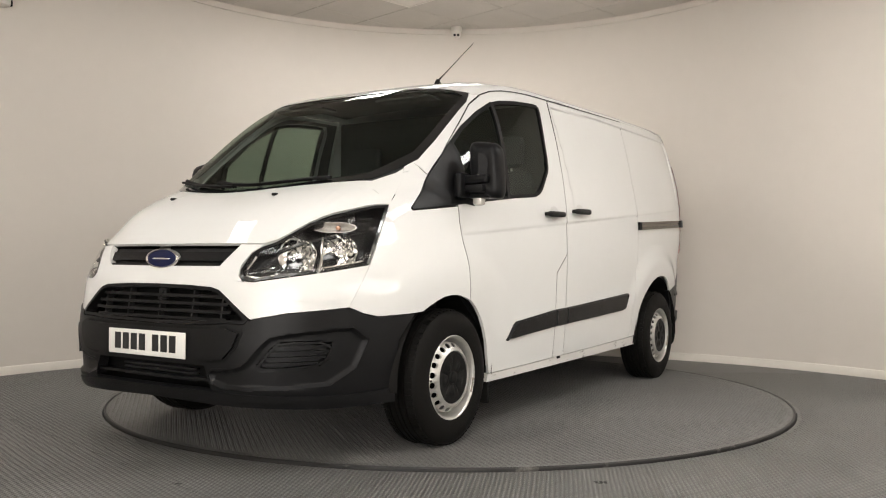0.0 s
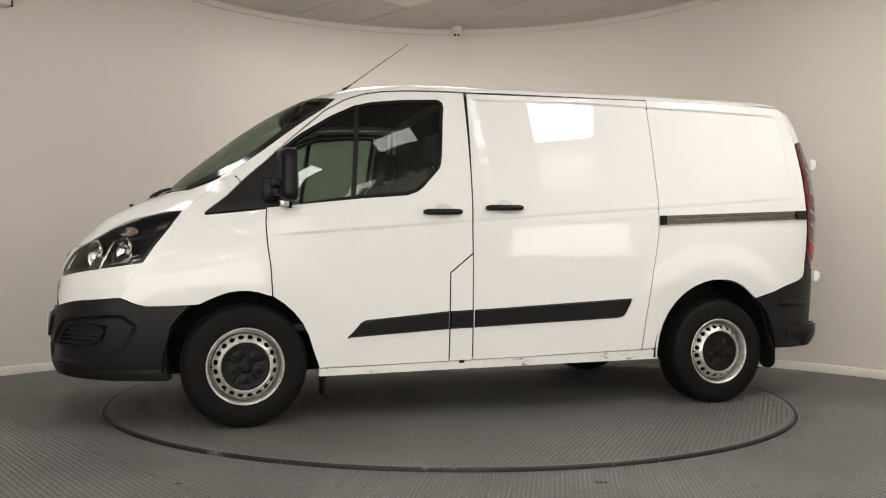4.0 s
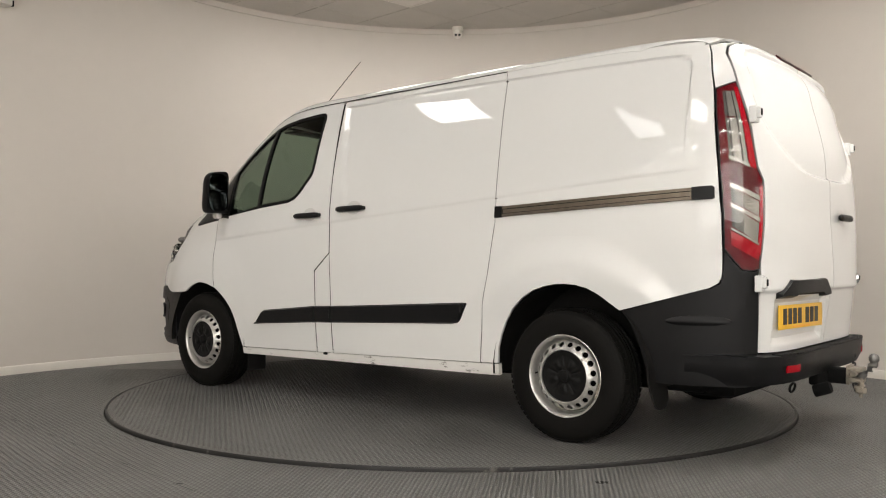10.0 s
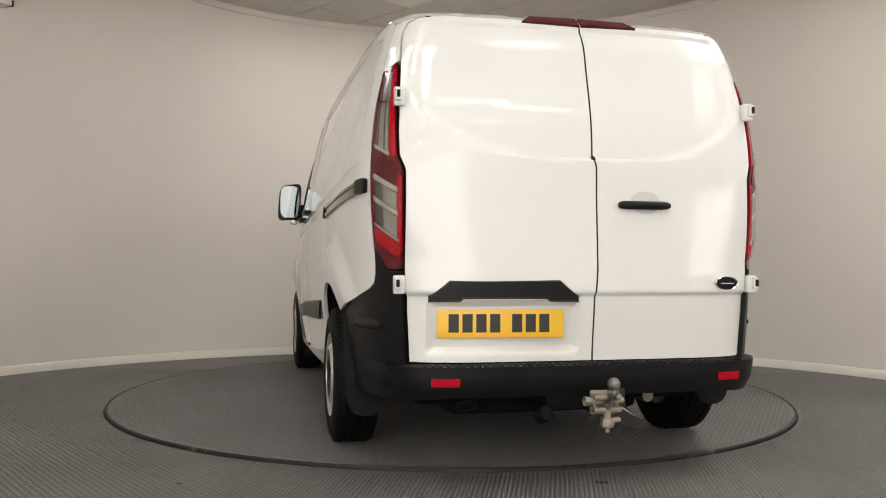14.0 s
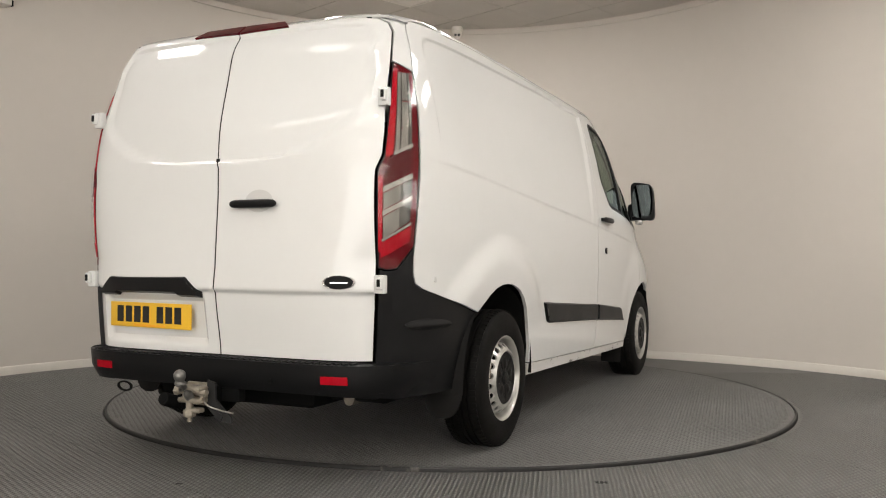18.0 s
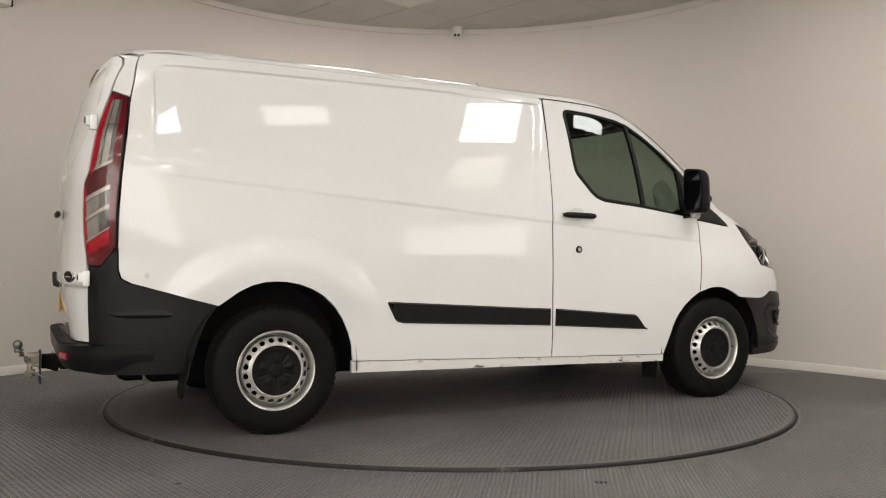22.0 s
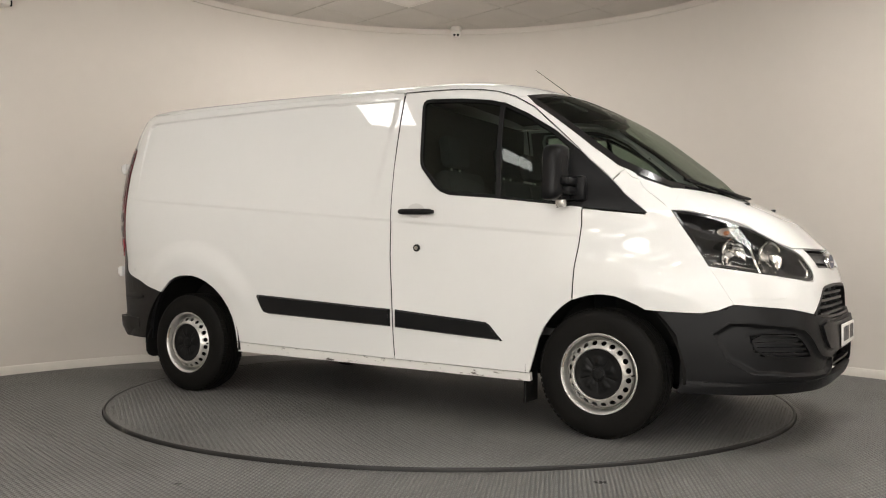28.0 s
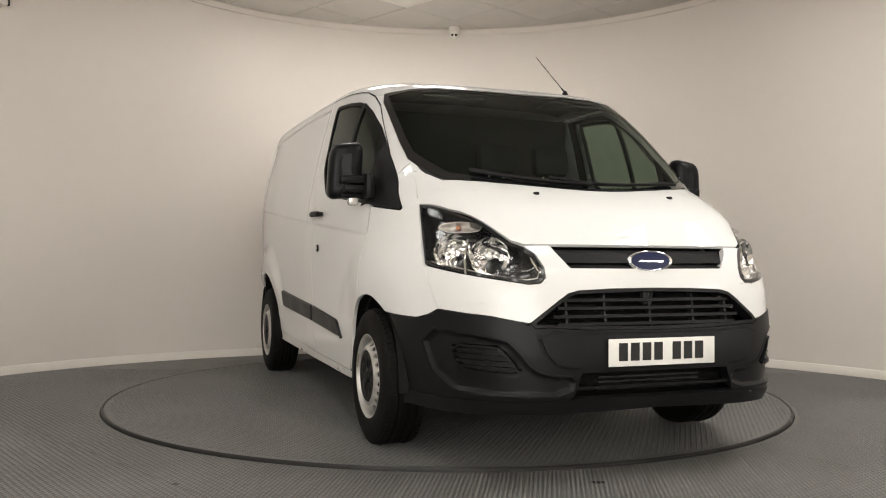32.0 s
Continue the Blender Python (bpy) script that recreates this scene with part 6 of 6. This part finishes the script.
def cab(van):
    """Dark cab: bulkhead, floor, dash, seats and wheel."""
    m = Mesh().box((.16, 0, 1.15), (.03, 1.66, 1.44), .01)
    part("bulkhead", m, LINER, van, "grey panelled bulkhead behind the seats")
    part("cab_floor", Mesh().box((.85, 0, .52), (1.5, 1.70, .04), .005), TRIM, van)
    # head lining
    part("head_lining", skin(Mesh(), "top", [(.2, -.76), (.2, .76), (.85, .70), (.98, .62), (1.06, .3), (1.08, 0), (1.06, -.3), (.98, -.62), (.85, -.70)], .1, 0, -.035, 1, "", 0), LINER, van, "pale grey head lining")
    d = Mesh()
    prof = [(1.45, .62), (1.43, .95), (1.50, 1.10), (1.60, 1.165), (1.78, 1.195), (1.86, 1.19), (1.92, .75)]
    n = len(prof)
    cols = [(-.82, -.20), (-.6, -.08), (-.3, -.01), (0, 0), (.3, -.01), (.6, -.08), (.82, -.20)]
    for y, dx in cols:
        d.v += [(x + dx * (1 if x > 1.55 else .3), y, z) for x, z in prof]
    for k in range(len(cols) - 1):
        for i in range(n - 1):
            d.f.append((k * n + i, (k + 1) * n + i, (k + 1) * n + i + 1, k * n + i + 1))
    da = recalc(part("dashboard", d, TRIM, van, "dark moulded dashboard"))
    part("binnacle", Mesh().box((1.47, -.38, 1.14), (.16, .34, .10), .04), TRIM, da)
    # steering wheel on the right
    rot = Matrix.Translation((1.30, -.38, 1.06)) @ Matrix.Rotation(radians(-62), 4, "Y")
    s = Mesh()
    ring = [(.185 + .015 * math.cos(a), .015 * math.sin(a)) for a in [2 * math.pi * k / 10 for k in range(10)]]
    s.lathe(ring, rot, 36, True)
    sw = recalc(part("steering_wheel", s, TRIM, van, "black steering wheel"))
    part("wheel_boss", Mesh().box((0, 0, 0), (.15, .12, .04), .015, rot=rot), TRIM, sw)
    for a in (0, 120, 240):
        h = Mesh().box((0, 0, 0), (.11, .035, .02), .006, rot=rot @ Matrix.Rotation(radians(a + 90), 4, "Z") @ Matrix.Translation((.12, 0, 0)))
        part("spoke", h, TRIM, sw)
    seats = ((-.48, .46, True), (.22, .42, False), (.62, .42, False))
    for y, wd, driver in seats:
        b = Mesh()
        b.box((.72, y, .80), (.50, wd, .14), .05)
        st = recalc(part("seat", b, CLOTH, van, "dark grey cloth cab seat"))
        k = Mesh().box((0, 0, 0), (.13, wd, .62), .05, rot=Matrix.Translation((.42, y, 1.13)) @ Matrix.Rotation(radians(-10), 4, "Y"))
        recalc(part("backrest", k, CLOTH, st))
        k = Mesh().box((0, 0, 0), (.09, .26, .20), .045, rot=Matrix.Translation((.335, y, 1.56)) @ Matrix.Rotation(radians(-8), 4, "Y"))
        recalc(part("headrest", k, CLOTH, st))
        for dy in (-.05, .05):
            part("headrest_post", Mesh().tube([(.345, y + dy, 1.40), (.34, y + dy, 1.50)], .007), STEEL, st)
    for sign in (1, -1):
        # inner door cards
        p = [(1.35, 1.15), (1.35, .75), (1.05, .5), (.3, .5), (.22, .95), (.22, 1.25), (.36, 1.40), (.50, 1.29), (.585, 1.24), (.847, 1.215), (1.306, 1.16)]
        part("door_card", skin(Mesh(), "side", p, .1, 0, -.06, sign, "", 0), TRIM, van, "dark inner door lining")
        # inner pillar covers
        p = [(.24, 1.86), (.24, 1.25), (.35, 1.42), (.345, 1.60), (.325, 1.79), (.35, 1.838), (.6, 1.83), (.78, 1.81), (.9, 1.78), (1.02, 1.712), (1.168, 1.585), (1.30, 1.46), (1.32, 1.47), (1.18, 1.60), (1.03, 1.73), (.90, 1.80), (.79, 1.84), (.56, 1.855)]
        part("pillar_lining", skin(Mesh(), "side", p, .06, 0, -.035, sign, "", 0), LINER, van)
    part("sun_visor", Mesh().box((1.03, -.38, 1.80), (.14, .36, .015), .006, rot=None), LINER, van)
    part("sun_visor", Mesh().box((1.03, .38, 1.80), (.14, .36, .015), .006, rot=None), LINER, van)


REDRIM = mat("deep_red_lens", (0.11, 0.001, 0.005), 0.1, coat=0.4, spec=0.15, var=0.2, scale=12)
BOWL = mat("pale_grey_plastic", (0.55, 0.545, 0.53), 0.35, coat=0.6)
MIRBLK = mat("mirror_black_plastic", (0.007, 0.007, 0.0075), 0.3, var=0.1, scale=8, bump=0.05, bscale=700, spec=0.13)
CAPBLK = mat("scuffed_black_plastic", (0.0055, 0.0055, 0.0055), 0.42, var=0.35, scale=18, bump=0.1, bscale=200, spec=0.16)
CHROMEF = mat("faceted_reflector", (0.88, 0.87, 0.84), 0.08, metal=1.0, var=0.1, scale=30)
CLEARR = mat("lamp_reflector_midtone", (0.13, 0.123, 0.113), 0.18, metal=0.5, var=0.4, scale=20)
CLEARB = mat("lamp_reflector_highlight", (0.33, 0.315, 0.29), 0.16, metal=0.55, var=0.35, scale=16)
RIDGE = mat("pale_lamp_ridge", (0.46, 0.44, 0.41), 0.15, metal=0.5, var=0.3, scale=30)
CLEARD = mat("lamp_reflector_shade", (0.05, 0.046, 0.042), 0.2, metal=0.3, var=0.3, scale=20)
SILLW = worn("chipped_white_sill", (0.68, 0.67, 0.64), (0.07, 0.055, 0.045), 0.4, 9.0, 0.60, 0.68, 0.6, (1, 1, 3))
RAILDK = mat("dark_rail_channel", (0.016, 0.015, 0.014), 0.5, var=0.3, scale=15)
RAILM = mat("polished_rail_steel", (0.20, 0.18, 0.155), 0.16, metal=1.0, var=0.2, scale=25)
ARCH = mat("arch_liner_plastic", (0.010, 0.0095, 0.009), 0.75, var=0.35, scale=9, spec=0.12)
STICK = mat("orange_yellow_strip", (0.85, 0.40, 0.02), 0.4)


def build_van():
    van = new("van")
    tagged(van, "white panel van with black bumpers on the turntable", "van")
    sides(van)
    front_end(van)
    glasshouse(van)
    rear_end(van)
    for sign in (1, -1):
        headlight(van, sign)
        door_mirror(van, sign)
        for x in (1.4665, -1.4665):
            wheel(van, x, sign)
    chassis(van)
    cab(van)
    return van


def cctv():
    """Small white turret camera under the ceiling's edge."""
    c = Vector((0.055, 2.62, CEIL - 0.02))
    e = new("security_camera")
    tagged(e, "small white turret security camera under the ceiling edge", "security camera")
    e.location = c
    part("base", Mesh().lathe([(.0001, 0.02), (.05, 0.02), (.055, 0.01), (.055, -.02), (.045, -.035)], seg=28), SKIRT, e)
    b = Mesh().lathe([(.0001, .05), (.02, .049), (.034, .04), (.042, .026), (.045, .01), (.042, -.01), (.03, -.03)], Matrix.Translation((0, -.02, -.055)) @ Matrix.Rotation(radians(110), 4, "X"), 26)
    part("body", b, SKIRT, e)
    for dx in (-.017, .017):
        l = Mesh().lathe([(.0001, .004), (.012, .004), (.013, 0), (.013, -.02)], Matrix.Translation((dx, -.064, -.075)) @ Matrix.Rotation(radians(110), 4, "X"), 16)
        part("eye", l, GLOSSBLACK, e)


def wall_box():
    e = new("wall_speaker")
    tagged(e, "small white box speaker high on the wall", "speaker")
    a = BOX_AT[0]
    b, t = arc_base(a), arc_top(a)
    p = b.lerp(t, BOX_AT[1])
    inn = (Vector((0, -1.0, p.z)) - p).normalized()
    e.matrix_world = Matrix.Translation(p + inn * 0.06) @ facing(inn)
    part("case", Mesh().box((0, 0, 0), (.13, .11, .10), .01), SKIRT, e)
    part("grille", Mesh().box((0.055, -.035, .045), (.012, .045, .02), .002), SEAL, e)


HEADING = ((0, 237.15), (1, 227.38), (2, 217.61), (3, 207.87), (4.5, 193.9), (6, 179.56), (7, 170.34), (8, 160.40), (9, 151.12), (10, 141.68), (11, 132.32), (12, 122.73), (13, 113.04),
           (14.5, 98.6), (16, 84.25), (17, 74.83), (18, 65.09), (19, 55.58), (20, 45.85), (21, 35.87), (22, 26.62), (23, 17.05), (24, 7.59), (25, -2.12), (26.5, -16.3), (28, -30.83), (29, -40.34),
           (30, -50.03), (31, -59.47), (32, -68.85))


def motions():
    walk(VAN, [(t, pose(0, 0, 0, 0, 0, a) @ pose(-0.009, -0.008, 0.0)) for t, a in HEADING])
    walk(DECK, [(t, pose(0, 0, 0, 0, 0, a)) for t, a in HEADING])


room()
ceiling()
lights()
floor()
cctv()
wall_box()
DECK = turntable()
VAN = build_van()
motions()
